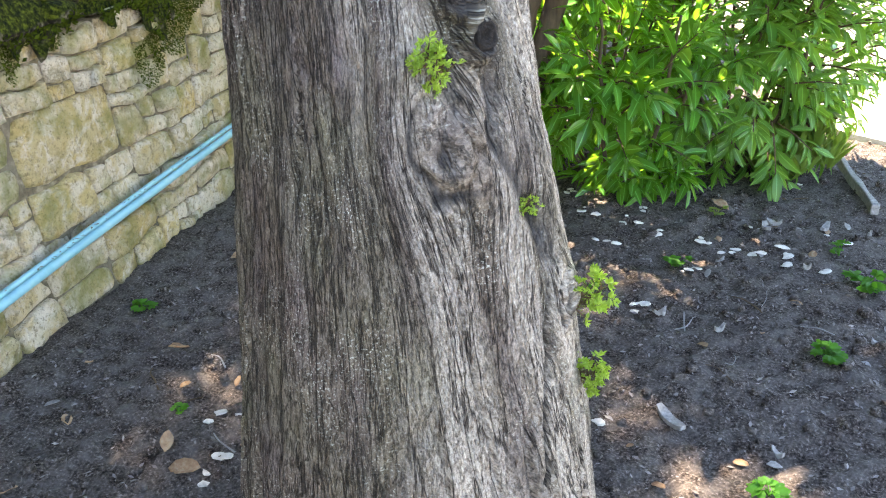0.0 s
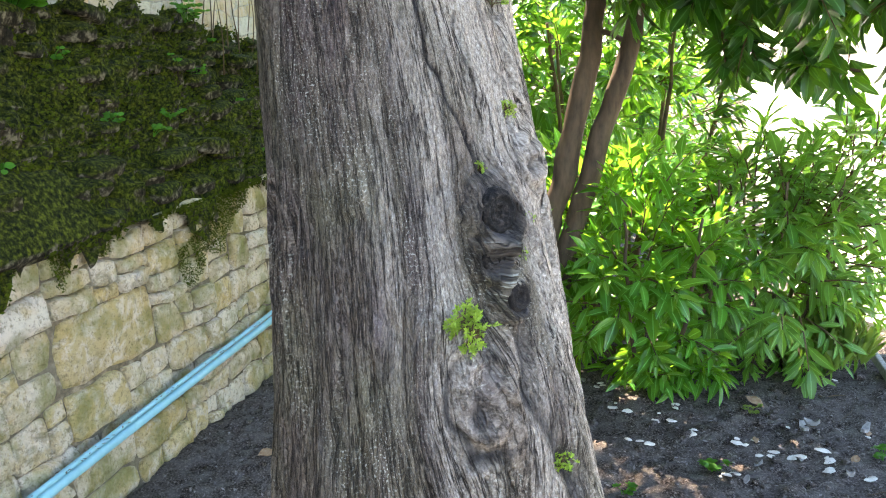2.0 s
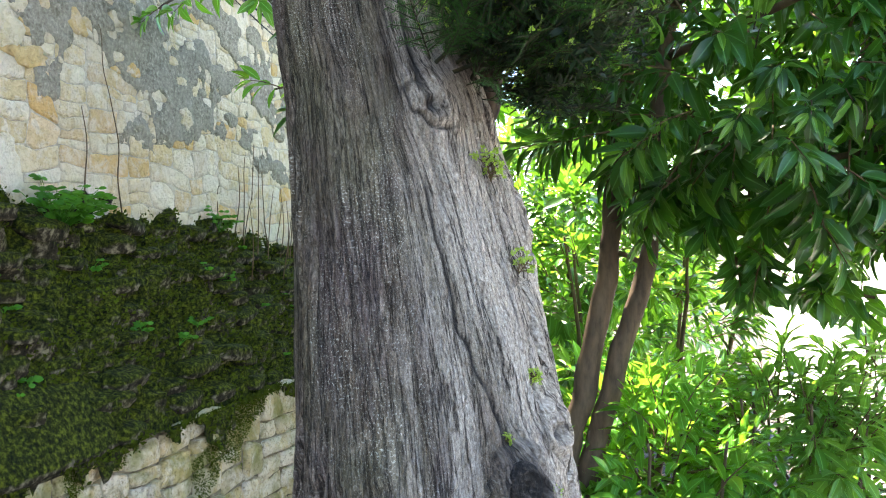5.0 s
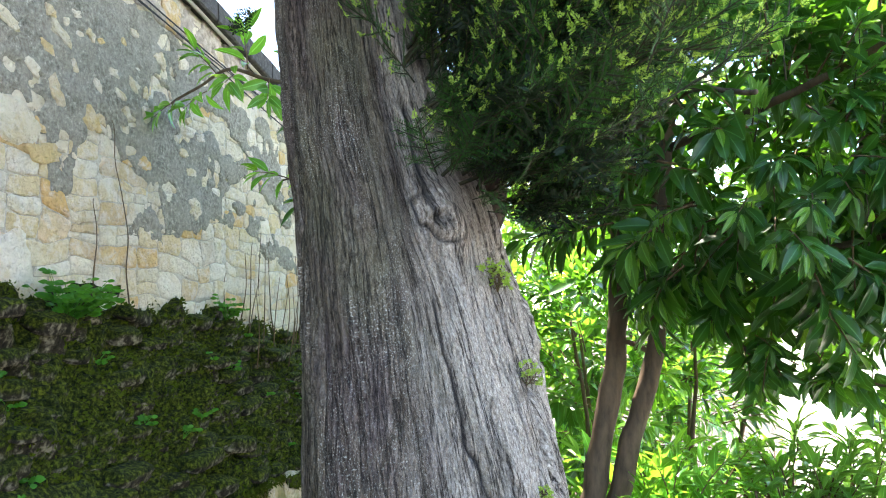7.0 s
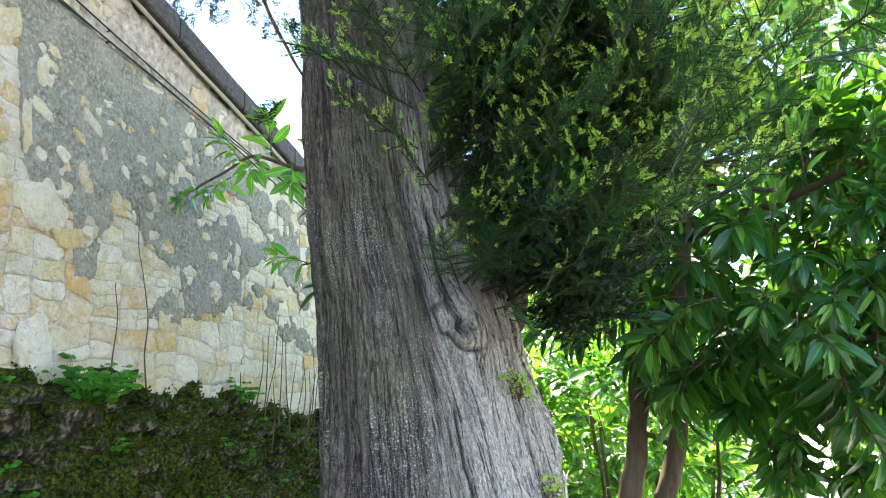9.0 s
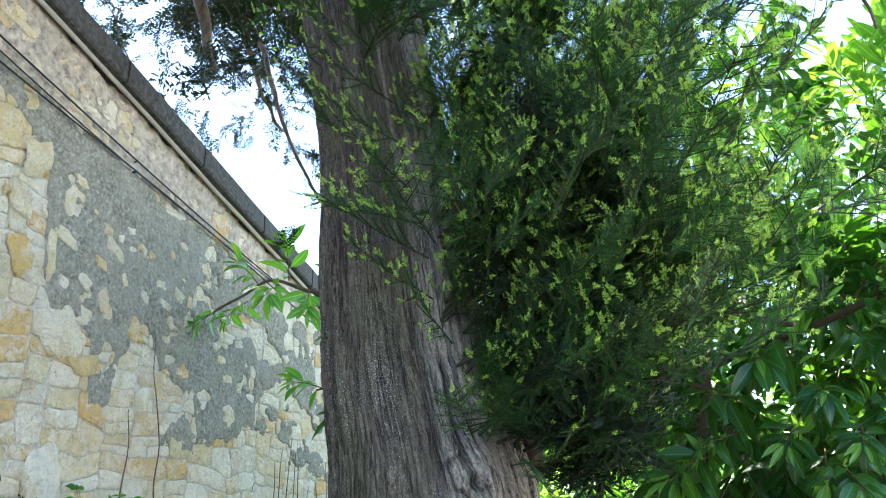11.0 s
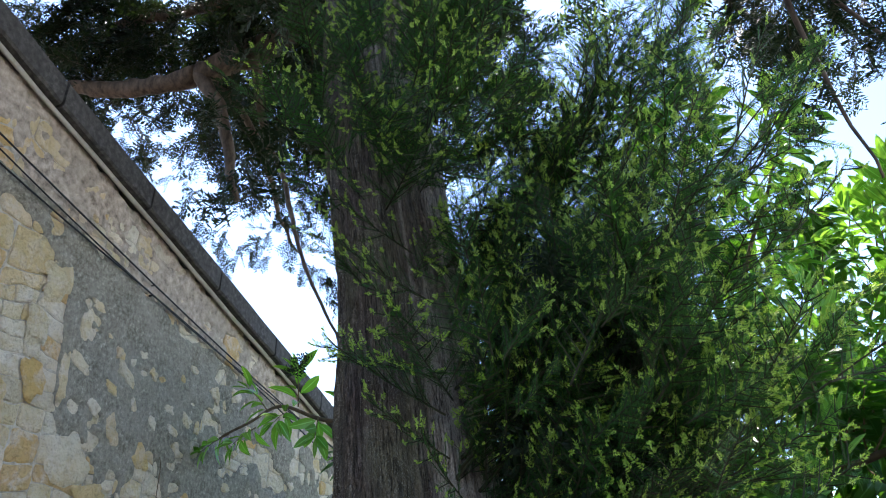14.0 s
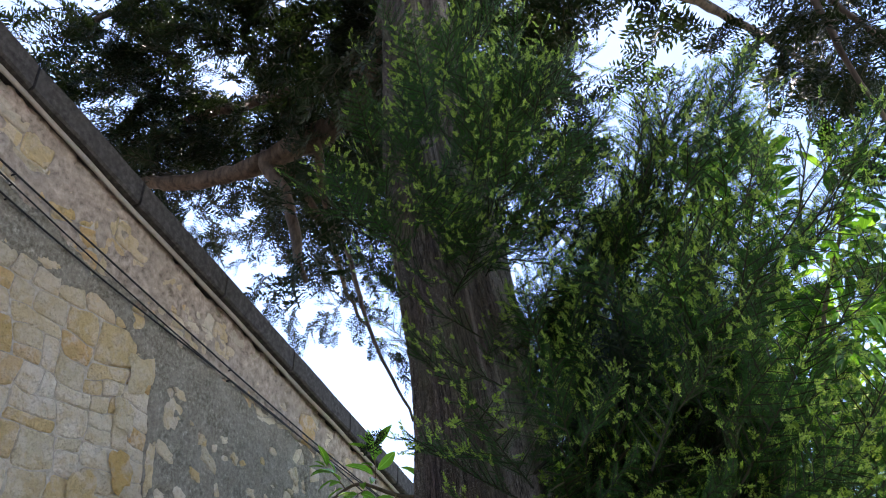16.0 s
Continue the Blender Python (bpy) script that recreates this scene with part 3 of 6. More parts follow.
def trunk_mesh():
    fine, coarse = np.radians(np.arange(-98, 108, 0.70)), np.radians(np.arange(108, 260, 4.0))
    th = np.concatenate([fine, coarse])
    z = np.concatenate([np.arange(-0.1, 0.45, 0.02), np.arange(0.45, 3.0, 0.0040), np.arange(3.0, 5.6, 0.02)])
    TH, Z = np.meshgrid(th, z)
    cx, cy, r = axis_at(Z)
    arc = TH * 0.21
    U, W = arc.copy(), Z.copy()
    # the grain leans with the taper on the east side and swings round the knots
    U = U + 0.10 * np.clip(TH - 0.15, 0, 1.4) * (Z - 1.2)
    D = np.zeros_like(Z)
    stain_shade, bare = np.zeros_like(Z), np.zeros_like(Z)
    for a, h, R, up, kind in KNOTS:
        du, dz = (TH - a) * r, Z - h
        d = np.sqrt(du ** 2 + (dz * 0.85) ** 2)
        wob = 1 + 0.22 * vnoise(np.stack([du / R * 1.5, dz / R * 1.5, Z * 0 + h * 50], -1), 21)
        q = d / R * wob
        U = U - du * 0.65 * np.exp(-(du / (1.7 * R)) ** 2 - (dz / (2.4 * R)) ** 2)
        if kind == "burl":
            D += up * np.exp(-q ** 2 * 0.8) + 0.0035 * np.sin(q * 11 + 3 * np.arctan2(dz, du)) * np.exp(-(q - 0.7) ** 2 * 4)
            D -= 0.9 * up * np.exp(-((du / R + 0.25) ** 2 + (dz / R + 0.15) ** 2) * 16)
            # burl hollow and lower rim also get their crevice shade as colour
            stain_shade = np.maximum(stain_shade, 0.95 * np.exp(-(((du / R + 0.3) / 0.30) ** 2 + ((dz / R + 0.15) / 0.45) ** 2) * wob ** 3))
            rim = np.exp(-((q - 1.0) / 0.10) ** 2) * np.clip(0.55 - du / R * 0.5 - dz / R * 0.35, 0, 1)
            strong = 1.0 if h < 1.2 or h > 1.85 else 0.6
            stain_shade = np.maximum(stain_shade, 0.97 * strong * rim)
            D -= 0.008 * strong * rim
        else:
            D += up * np.exp(-((q - 1.0) / 0.33) ** 2) + 0.45 * up * np.exp(-(q / 1.8) ** 4)
            D += 0.0045 * np.sin(q * 13 + 3 * wob) * np.exp(-((q - 1.3) / 0.6) ** 2) + 0.006 * (wob - 1) * np.exp(-((q - 1.0) / 0.5) ** 2)
            stain_shade = np.maximum(stain_shade, 0.96 * np.exp(-(q / 1.1) ** 6))
            stain_shade = np.maximum(stain_shade, 0.60 * np.exp(-(q / 1.8) ** 4) * np.clip(0.55 + 0.9 * np.sin(q * 13 + 3 * wob), 0.15, 1))
            stain_shade = np.maximum(stain_shade, 0.75 * np.exp(-((q - 1.5) / 0.08) ** 2) * (np.cos(3 * np.arctan2(dz, du) + h * 9) > -0.4))
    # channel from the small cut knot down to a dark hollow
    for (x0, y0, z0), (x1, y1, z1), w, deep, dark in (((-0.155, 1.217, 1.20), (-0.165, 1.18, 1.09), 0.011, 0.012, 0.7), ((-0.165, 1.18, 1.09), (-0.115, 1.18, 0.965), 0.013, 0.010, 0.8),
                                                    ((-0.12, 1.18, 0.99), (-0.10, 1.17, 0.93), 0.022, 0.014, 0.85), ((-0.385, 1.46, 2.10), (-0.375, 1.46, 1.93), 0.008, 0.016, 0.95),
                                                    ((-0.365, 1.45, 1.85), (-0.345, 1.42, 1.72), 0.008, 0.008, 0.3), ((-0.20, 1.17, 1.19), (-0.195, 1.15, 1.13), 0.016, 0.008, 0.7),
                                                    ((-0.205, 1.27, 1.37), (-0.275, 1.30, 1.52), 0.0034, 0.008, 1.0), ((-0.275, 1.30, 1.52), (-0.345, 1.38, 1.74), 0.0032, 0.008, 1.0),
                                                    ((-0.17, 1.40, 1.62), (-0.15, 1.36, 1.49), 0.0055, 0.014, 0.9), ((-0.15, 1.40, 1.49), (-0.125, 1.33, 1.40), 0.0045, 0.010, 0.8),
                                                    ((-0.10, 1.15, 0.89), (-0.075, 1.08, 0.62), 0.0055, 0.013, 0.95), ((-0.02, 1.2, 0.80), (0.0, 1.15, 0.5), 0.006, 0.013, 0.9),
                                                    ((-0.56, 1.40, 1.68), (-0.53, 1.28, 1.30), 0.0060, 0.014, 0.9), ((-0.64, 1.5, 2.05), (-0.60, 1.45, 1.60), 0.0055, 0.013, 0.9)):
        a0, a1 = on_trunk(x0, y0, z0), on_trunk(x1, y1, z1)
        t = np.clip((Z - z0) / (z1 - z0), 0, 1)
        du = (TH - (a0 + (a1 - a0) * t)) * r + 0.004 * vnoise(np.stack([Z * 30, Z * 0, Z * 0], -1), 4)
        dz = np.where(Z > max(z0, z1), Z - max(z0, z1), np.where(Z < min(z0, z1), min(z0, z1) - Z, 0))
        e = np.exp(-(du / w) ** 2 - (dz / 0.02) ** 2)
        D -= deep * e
        # the groove's own shade is painted in along with its depth
        stain_shade = np.maximum(stain_shade, dark * e ** 1.4)
    G = np.stack([U, W, Z * 0], -1)
    warp = 0.010 * fbm(G * np.array((6, 2.2, 1)), 3, 40)
    G[..., 0] += warp
    # broad flutes, long plates, fibres
    D += 0.016 * vnoise(G * np.array((9, 0.9, 1)), 11) + 0.007 * vnoise(G * np.array((26, 2.2, 1)), 12)
    D += 0.0026 * vnoise(G * np.array((75, 8, 1)), 13) + 0.0018 * vnoise(G * np.array((150, 20, 1)), 14) + 0.0012 * vnoise(G * np.array((300, 40, 1)), 15)
    # splits along the grain
    for f, fz, deep, thr, seed in ((14, 1.5, 0.016, 0.06, 31), (32, 3.4, 0.010, 0.09, 32), (66, 8.0, 0.006, 0.14, 33)):
        n = vnoise(G * np.array((f, fz, 1)), seed)
        on = np.clip(2.2 * vnoise(G * np.array((f * 0.5, fz * 1.4, 1)) + 5, seed + 5) - 0.15, 0, 1)
        D -= 1.3 * deep * on * np.exp(-(n / thr) ** 2)
        # one lip of the split stands off as a peeling strip
        D += 0.35 * deep * on * np.exp(-((n - 2.2 * thr) / (1.6 * thr)) ** 2)
    # last term lightens the east side, standing in for light from there
    bare = np.clip(-0.28 + 0.7 * vnoise(G * np.array((12, 1.6, 1)), 51) + 0.6 * vnoise(G * np.array((45, 3, 1)), 52) + 1.15 * np.clip(TH - 0.25, -0.6, 1.0), 0, 0.85)
    RR = r + D
    X, Y = cx + RR * np.sin(TH), cy - RR * np.cos(TH)
    nu, nv = len(th), len(z)
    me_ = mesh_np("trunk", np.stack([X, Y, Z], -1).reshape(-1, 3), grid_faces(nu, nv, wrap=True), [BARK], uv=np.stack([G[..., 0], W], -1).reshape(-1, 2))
    for key, val in (("stain_shade", stain_shade), ("bare", bare)):
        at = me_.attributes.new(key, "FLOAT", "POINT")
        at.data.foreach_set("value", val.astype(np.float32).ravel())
    return me_


yew = thing("yew_tree", (-0.29, 1.22, 0), "old yew tree with a leaning grey furrowed trunk in dark soil", "tree")
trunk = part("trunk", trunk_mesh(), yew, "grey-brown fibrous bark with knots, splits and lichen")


def knot_disc(R, seed):
    """A weathered branch end: ringed, cracked and slightly hollow."""
    n, rings = 26, 9
    V, F = [(0, 0, -0.003)], []
    for k in range(1, rings + 1):
        for i in range(n):
            a = 2 * math.pi * i / n
            w = noise.noise((math.cos(a) * 1.4, math.sin(a) * 1.4, seed))
            rr = R * k / rings * (1 + 0.16 * w)
            crack = 0.004 * max(0.0, noise.noise((math.cos(a) * 3.5, math.sin(a) * 3.5, seed + 4)) - 0.25) * 2
            h = 0.007 * math.sin(k / rings * 2.3) + 0.0022 * math.sin(k * 2.2 + 2 * w) - crack - (0.014 if k == rings else 0)
            V.append((rr * math.cos(a), rr * math.sin(a) * 1.15, h))
    for i in range(n):
        F.append((0, 1 + i, 1 + (i + 1) % n))
        for k in range(rings - 1):
            a0, b0 = 1 + k * n + i, 1 + k * n + (i + 1) % n
            F.append((a0, a0 + n, b0 + n, b0))
    me_ = bpy.data.meshes.new("knot")
    me_.from_pydata(V, [], F)
    me_.materials.append(CUT)
    me_.polygons.foreach_set("use_smooth", np.full(len(me_.polygons), True))
    return me_


def trunk_frame(a, z, out=0.0):
    """Pose on the bark: local z points out of the trunk, local y up along it."""
    cx, cy, r = (float(v) for v in axis_at(z))
    n = Vector((math.sin(a), -math.cos(a), 0.12)).normalized()
    side = Vector((0, 0, 1)).cross(n).normalized()
    up = n.cross(side)
    m = Matrix((side, up, n)).transposed().to_4x4()
    m.translation = Vector((cx, cy, z)) + Vector((math.sin(a), -math.cos(a), 0)) * r + n * out
    return m


for a, h, R, up, kind in KNOTS:
    if kind == "cut":
        part("knot", knot_disc(R * 0.98, h * 31), yew, "dark weathered cut branch stub", trunk_frame(a, h, up * 1.25))


# ---- leaves and shoots ----
def frames(base, along, normal, scale):
    """Stacks of 3x3 frames (side, along, normal) for many leaves."""
    along = along / (np.linalg.norm(along, axis=1)[:, None] + 1e-9)
    side = np.cross(along, normal)
    side /= np.linalg.norm(side, axis=1)[:, None] + 1e-9
    nor = np.cross(side, along)
    return base, np.stack([side, along, nor], 1) * np.asarray(scale)[:, None, None]


def strew(tv, tf, base, fr):
    """Template (tv, tf) at every frame; arrays of vertices and faces."""
    V = np.einsum("vk,nkc->nvc", tv, fr) + base[:, None]
    n, k = len(base), len(tv)
    F = tf[None] + (np.arange(n) * k)[:, None, None]
    return V.reshape(-1, 3), F.reshape(-1, tf.shape[1])


NEEDLE_V = np.array([(0, 0, 0), (-0.062, 0.5, 0.012), (0, 1, -0.04), (0.062, 0.5, 0.012)])
NEEDLE_F = np.array([(0, 1, 2, 3)])


def leaf_template(width=0.17, droop=0.22, fold=0.10, wave=0.0):
    """A lance-shaped leaf of length 1 along y, folded on its midrib."""
    rows = [(0.0, 0.02), (0.16, 0.62), (0.38, 0.98), (0.62, 0.92), (0.83, 0.55), (1.0, 0.0)]
    V, F = [], []
    for t, w in rows:
        z = -droop * t * t
        wv = wave * math.sin(t * 9)
        V += [(-w * width, t, z + fold * w + wv), (0, t, z), (w * width, t, z + fold * w - wv)]
    for k in range(len(rows) - 1):
        a, b = k * 3, k * 3 + 3
        F += [(a, a + 1, b + 1, b), (a + 1, a + 2, b + 2, b + 1)]
    return np.array(V), np.array(F)


def yew_spray(rng, length, n_side, tips, hang=0.0, mats=None, bushy=0.25, dense=1.0, coarse=1.0):
    """One flat yew spray along +y, z up: twig, side shoots, needles and fresh tips."""
    Vs, Fs, Is, off = [], [], [], 0

    def put(V, F, i):
        nonlocal off
        Vs.append(V), Fs.append(F + off), Is.append(np.full(len(F), i))
        off += len(V)

    def shoot(p, d, n, ln, needles, tip):
        d = d / np.linalg.norm(d)
        q = [p + d * ln * t + np.array((0, 0, -hang * ln * t * t)) for t in (0, 0.5, 1)]
        V, F = tube(q, (0.0018 + 0.004 * ln, 0.0009), 3)
        put(V, F, 2)
        m = needles
        t = np.linspace(0.05, 1, m)
        side = np.cross(d, n)
        sg = np.where(np.arange(m) % 2 == 0, 1.0, -1.0)
        base = p + d * ln * t[:, None] + np.array((0, 0, -1))[None] * (hang * ln * t * t)[:, None]
        al = d[None] * rng.uniform(0.5, 0.75, m)[:, None] + side[None] * sg[:, None] + n[None] * rng.uniform(-0.1, 0.3, m)[:, None]
        nn = n[None] + rng.normal(0, 0.25, (m, 3))
        size = rng.uniform(0.012, 0.018, m) * (1 - 0.35 * t ** 3)
        put(*strew(NEEDLE_V * np.array((coarse, 1, 1)), NEEDLE_F, *frames(base, al, nn, size * coarse)), 0)
        if tip:
            m = 24
            e = q[-1]
            tl = rng.uniform(0.014, 0.030) * (1.0 if length > 0.1 else 0.55)
            t = np.linspace(0, 1, m)
            td = d + n * rng.uniform(0.0, 0.5) - np.array((0, 0, hang * 0.5))
            td = td / np.linalg.norm(td)
            lift = np.array((0, 0, 1.0)) * rng.uniform(-0.15, 0.45) + side * rng.uniform(-0.3, 0.3)
            base = e + td * (tl * t)[:, None] + lift[None] * (tl * t * t)[:, None]
            al = td[None] * (0.35 + 0.7 * t)[:, None] + side[None] * (np.where(np.arange(m) % 2 == 0, 1.0, -1.0) * (1.1 - 0.5 * t))[:, None] + n[None] * rng.uniform(-0.7, 1.0, m)[:, None]
            tv = NEEDLE_V * np.array((3.0, 1, 1))
            put(*strew(tv, NEEDLE_F, *frames(base, al, n[None] + rng.normal(0, 0.8, (m, 3)), rng.uniform(0.0085, 0.012, m) * (1 - 0.35 * t))), 1)

    n = np.array((0.0, 0.0, 1.0))
    axis = np.array((0.0, 1.0, 0.06))
    shoot(np.zeros(3), axis, n, length, int(length * 230 * dense), tips > 0)
    for k in range(n_side):
        t = 0.12 + 0.85 * k / n_side
        s = 1 if k % 2 else -1
        p = axis * length * t + np.array((0, 0, -hang * length * t * t))
        ln = length * rng.uniform(0.28, 0.46) * (1.1 - 0.65 * t)
        d = np.array((s * rng.uniform(0.7, 1.0), rng.uniform(0.5, 0.85), rng.normal(0.1, bushy)))
        nn = n + rng.normal(0, 0.22, 3)
        shoot(p, d, nn / np.linalg.norm(nn), ln, max(7, int(ln * 260 * dense)), rng.random() < tips)
    return mesh_np("yew_spray", np.concatenate(Vs), np.concatenate(Fs), mats or [NEEDLE, TIP, SHOOT], np.concatenate(Is), smooth=False)


nrng = np.random.default_rng(7)
SPRAYS = [yew_spray(nrng, nrng.uniform(0.22, 0.32), 15, 0.9, -0.08, None, 0.40, 1.55, 1.15) for _ in range(7)]
PLAIN_SPRAYS = [yew_spray(nrng, nrng.uniform(0.22, 0.30), 13, 0.10, 0.1, None, 0.3, 1.5, 1.25) for _ in range(5)]
# sprays in the darkened needle colour, for shaded parts of the crown
DARK_SPRAYS = [yew_spray(nrng, nrng.uniform(0.24, 0.32), 14, 0.0, 0.3, [SHADED_NEEDLE, SHADED_NEEDLE, SHOOT], 0.7, 0.42, 2.6) for _ in range(6)]
SPRIGS = [yew_spray(nrng, nrng.uniform(0.05, 0.075), 7, 1.0, 0.0, [SPRIG, TIP, TWIG], 0.5, 1.5, 0.55) for _ in range(4)]


def aim(p, d, up=(0, 0, 1), scale=1.0, roll=0.0):
    """Pose with local y along d and local z near up."""
    d = Vector(d).normalized()
    s = d.cross(Vector(up))
    s = s.normalized() if s.length > 1e-4 else Vector((1, 0, 0))
    n = s.cross(d)
    m = Matrix((s, d, n)).transposed().to_4x4() @ Matrix.Rotation(roll, 4, "Y") @ Matrix.Scale(scale, 4)
    m.translation = Vector(p)
    return m


# ---- the yew's near boughs ----
rb = random.Random(11)


def bough(start, way, length, rise, n_spray, kinds, size, radius, drop=0.0, name="bough", spread=1.0):
    """One bough: a tapered limb and sprays along it."""
    d = Vector(way).normalized()
    p0 = Vector(start)
    pts = [p0, p0 + d * length * 0.5 + Vector((0, 0, rise * length * 0.3)), p0 + d * length + Vector((0, 0, rise * length))]
    line = bend(pts, 6, 0.02, rb.randrange(99))
    limb = part(name, tube_mesh(name, line, (radius, radius * 0.3), SHOOT, 6, 0.2, rb.randrange(99)), yew)
    for k in range(n_spray):
        t = 0.04 + 0.96 * (k + rb.random() * 0.5) / n_spray
        i = min(int(t * (len(line) - 1)), len(line) - 2)
        p = Vector(line[i]).lerp(Vector(line[i + 1]), t * (len(line) - 1) - i)
        along = (Vector(line[i + 1]) - Vector(line[i])).normalized()
        s = along.cross(Vector((0, 0, 1))).normalized() * (1 if k % 2 else -1)
        w = along * rb.uniform(0.5, 1.1) + s * rb.uniform(0.3, 1.0) * spread + Vector((0, 0, rb.uniform(-0.25, 0.6) - drop))
        if k == n_spray - 1:
            w = along
        part("yew_spray", rb.choice(kinds), limb, "", aim(p, w, (rb.uniform(-0.8, 0.8), rb.uniform(-1.3, 0.1), 0.8), size * rb.uniform(0.65, 1.25), rb.uniform(-0.8, 0.8)))


# leaders fanning up and out from the trunk's east side
for k in range(44):
    f = (k + rb.random()) / 44
    z0 = 1.93 + 0.70 * f ** 1.3
    a = rb.uniform(0.7, 2.1)
    cx, cy, r = (float(v) for v in axis_at(z0))
    st = (cx + math.sin(a) * r * 0.85, cy - math.cos(a) * r * 0.85, z0)
    el = radians(rb.uniform(24, 60))
    ln = rb.uniform(0.45, 0.95) * (1.0 if k % 3 else 0.7)
    bough(st, (math.cos(el), rb.uniform(-0.42, 0.30) * math.cos(el), math.sin(el)), ln, rb.uniform(-0.05, 0.18), 11, SPRAYS if k % 4 else PLAIN_SPRAYS, 0.72, 0.0042, 0.1, "bough", 0.9)


def yew_mass(parent, centre, radii, n, kinds, size, seed, inner=0.3, lift=0.35, keep=None, root=None):
    """Sprays through an uneven ellipsoid, pointing away from root."""
    rl = random.Random(seed)
    c, made = Vector(centre), 0
    root = Vector(root) if root else c
    while made < n:
        v = Vector((rl.gauss(0, 1), rl.gauss(0, 1), rl.gauss(0, 1))).normalized()
        lump = 0.80 + 0.42 * noise.noise(v * 2.6 + Vector((seed, 0, 0)))
        rr = (rl.uniform(inner ** 3, 1) ** (1 / 3)) * lump
        p = c + Vector((v.x * radii[0], v.y * radii[1], v.z * radii[2])) * rr
        if keep and not keep(p):
            continue
        w = (p - root).normalized() + Vector((rl.uniform(-0.7, 0.7), rl.uniform(-0.7, 0.7), lift + rl.uniform(-0.5, 0.5)))
        part("yew_spray", rl.choice(kinds), parent, "", aim(p, w, (rl.uniform(-0.5, 0.5), rl.uniform(-1.4, 0.0), 0.8), size * rl.uniform(0.7, 1.2), rl.uniform(-0.8, 0.8)))
        made += 1


def off_trunk(p):
    cx, cy, r = axis_at(p.z)
    return math.hypot(p.x - cx, p.y - cy) > r + 0.03


near_bough = part("bough", tube_mesh("bough", bend([(-0.40, 1.64, 1.83), (-0.31, 1.64, 2.0), (-0.2, 1.66, 2.3), (-0.05, 1.7, 2.75)], 6, 0.01, 3), (0.009, 0.004), LIMB, 8, 0.25, 4), yew)
yew_mass(near_bough, (-0.19, 1.52, 2.34), (0.36, 0.34, 0.44), 90, SPRAYS + PLAIN_SPRAYS, 0.72, 61, 0.3, 0.3, lambda p: off_trunk(p) and p.z > 1.93 + 0.32 * max(0, p.x + 0.2) and p.x > -0.46 + 0.5 * max(0, 2.45 - p.z), (-0.50, 1.6, 1.95))
# darkened sprays paint the bough's shaded core
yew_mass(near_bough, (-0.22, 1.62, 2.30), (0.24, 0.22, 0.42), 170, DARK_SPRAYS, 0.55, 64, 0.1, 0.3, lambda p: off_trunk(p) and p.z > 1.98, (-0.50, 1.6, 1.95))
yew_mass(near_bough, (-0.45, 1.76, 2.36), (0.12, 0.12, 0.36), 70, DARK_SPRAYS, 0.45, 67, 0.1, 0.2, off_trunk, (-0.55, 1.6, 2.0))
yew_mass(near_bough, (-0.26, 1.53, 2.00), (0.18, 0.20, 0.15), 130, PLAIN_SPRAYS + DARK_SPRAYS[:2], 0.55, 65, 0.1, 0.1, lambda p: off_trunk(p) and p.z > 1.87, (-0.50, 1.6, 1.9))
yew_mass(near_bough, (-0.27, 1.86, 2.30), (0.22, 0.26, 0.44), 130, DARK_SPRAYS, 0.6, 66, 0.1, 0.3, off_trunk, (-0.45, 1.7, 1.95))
part("limb", tube_mesh("limb", bend([(-0.31, 1.66, 1.40), (-0.315, 1.68, 1.55), (-0.33, 1.71, 1.70), (-0.335, 1.72, 1.86), (-0.31, 1.70, 2.02), (-0.22, 1.66, 2.25)], 12, 0.02, 5), (0.02, 0.034, 0.036, 0.034, 0.015), STUB, 18, 0.7, 8), yew, "dark stub of a limb behind the trunk")
yew_mass(trunk, (-0.50, 1.45, 3.0), (0.32, 0.30, 0.36), 120, SPRAYS[:3] + PLAIN_SPRAYS[:4], 0.66, 62, 0.25, 0.3, off_trunk, (-0.7, 1.7, 2.9))
yew_mass(near_bough, (-0.06, 1.75, 2.85), (0.30, 0.30, 0.36), 26, SPRAYS, 0.8, 63, 0.3, 0.4, off_trunk, (-0.5, 1.6, 2.3))
# long young shoots reaching across the trunk
for p, w, sc in (((-0.42, 1.42, 2.28), (-0.75, -0.35, 0.35), 0.85), ((-0.44, 1.45, 2.36), (-0.9, -0.3, 0.15), 0.8), ((-0.47, 1.46, 2.44), (-0.7, -0.4, 0.6), 0.8), ((-0.41, 1.41, 2.20), (-0.5, -0.5, 0.25), 0.7),
                 ((-0.46, 1.46, 2.52), (-0.8, -0.35, 0.4), 0.75), ((-0.38, 1.42, 2.12), (-0.3, -0.6, 0.4), 0.65), ((-0.52, 1.5, 2.66), (-0.6, -0.5, 0.3), 0.75), ((-0.40, 1.40, 2.30), (-0.2, -0.8, 0.3), 0.8)):
    part("yew_spray", rb.choice(SPRAYS), near_bough, "", aim(p, w, (0.2, -0.5, 1), sc, rb.uniform(-0.3, 0.3)))
# a fringe of short shoots round the upper trunk
for k in range(44):
    z0 = rb.uniform(2.55, 3.7)
    a = rb.uniform(-0.9, 1.6)
    cx, cy, r = (float(v) for v in axis_at(z0))
    n = Vector((math.sin(a), -math.cos(a), 0))
    p = Vector((cx, cy, z0)) + n * r
    part("yew_spray", rb.choice(SPRAYS), trunk, "", aim(p, n + Vector((rb.uniform(-0.5, 0.5), 0, rb.uniform(0.1, 0.9))), (0, -0.2, 1), rb.uniform(0.45, 0.75), rb.uniform(-0.6, 0.6)))


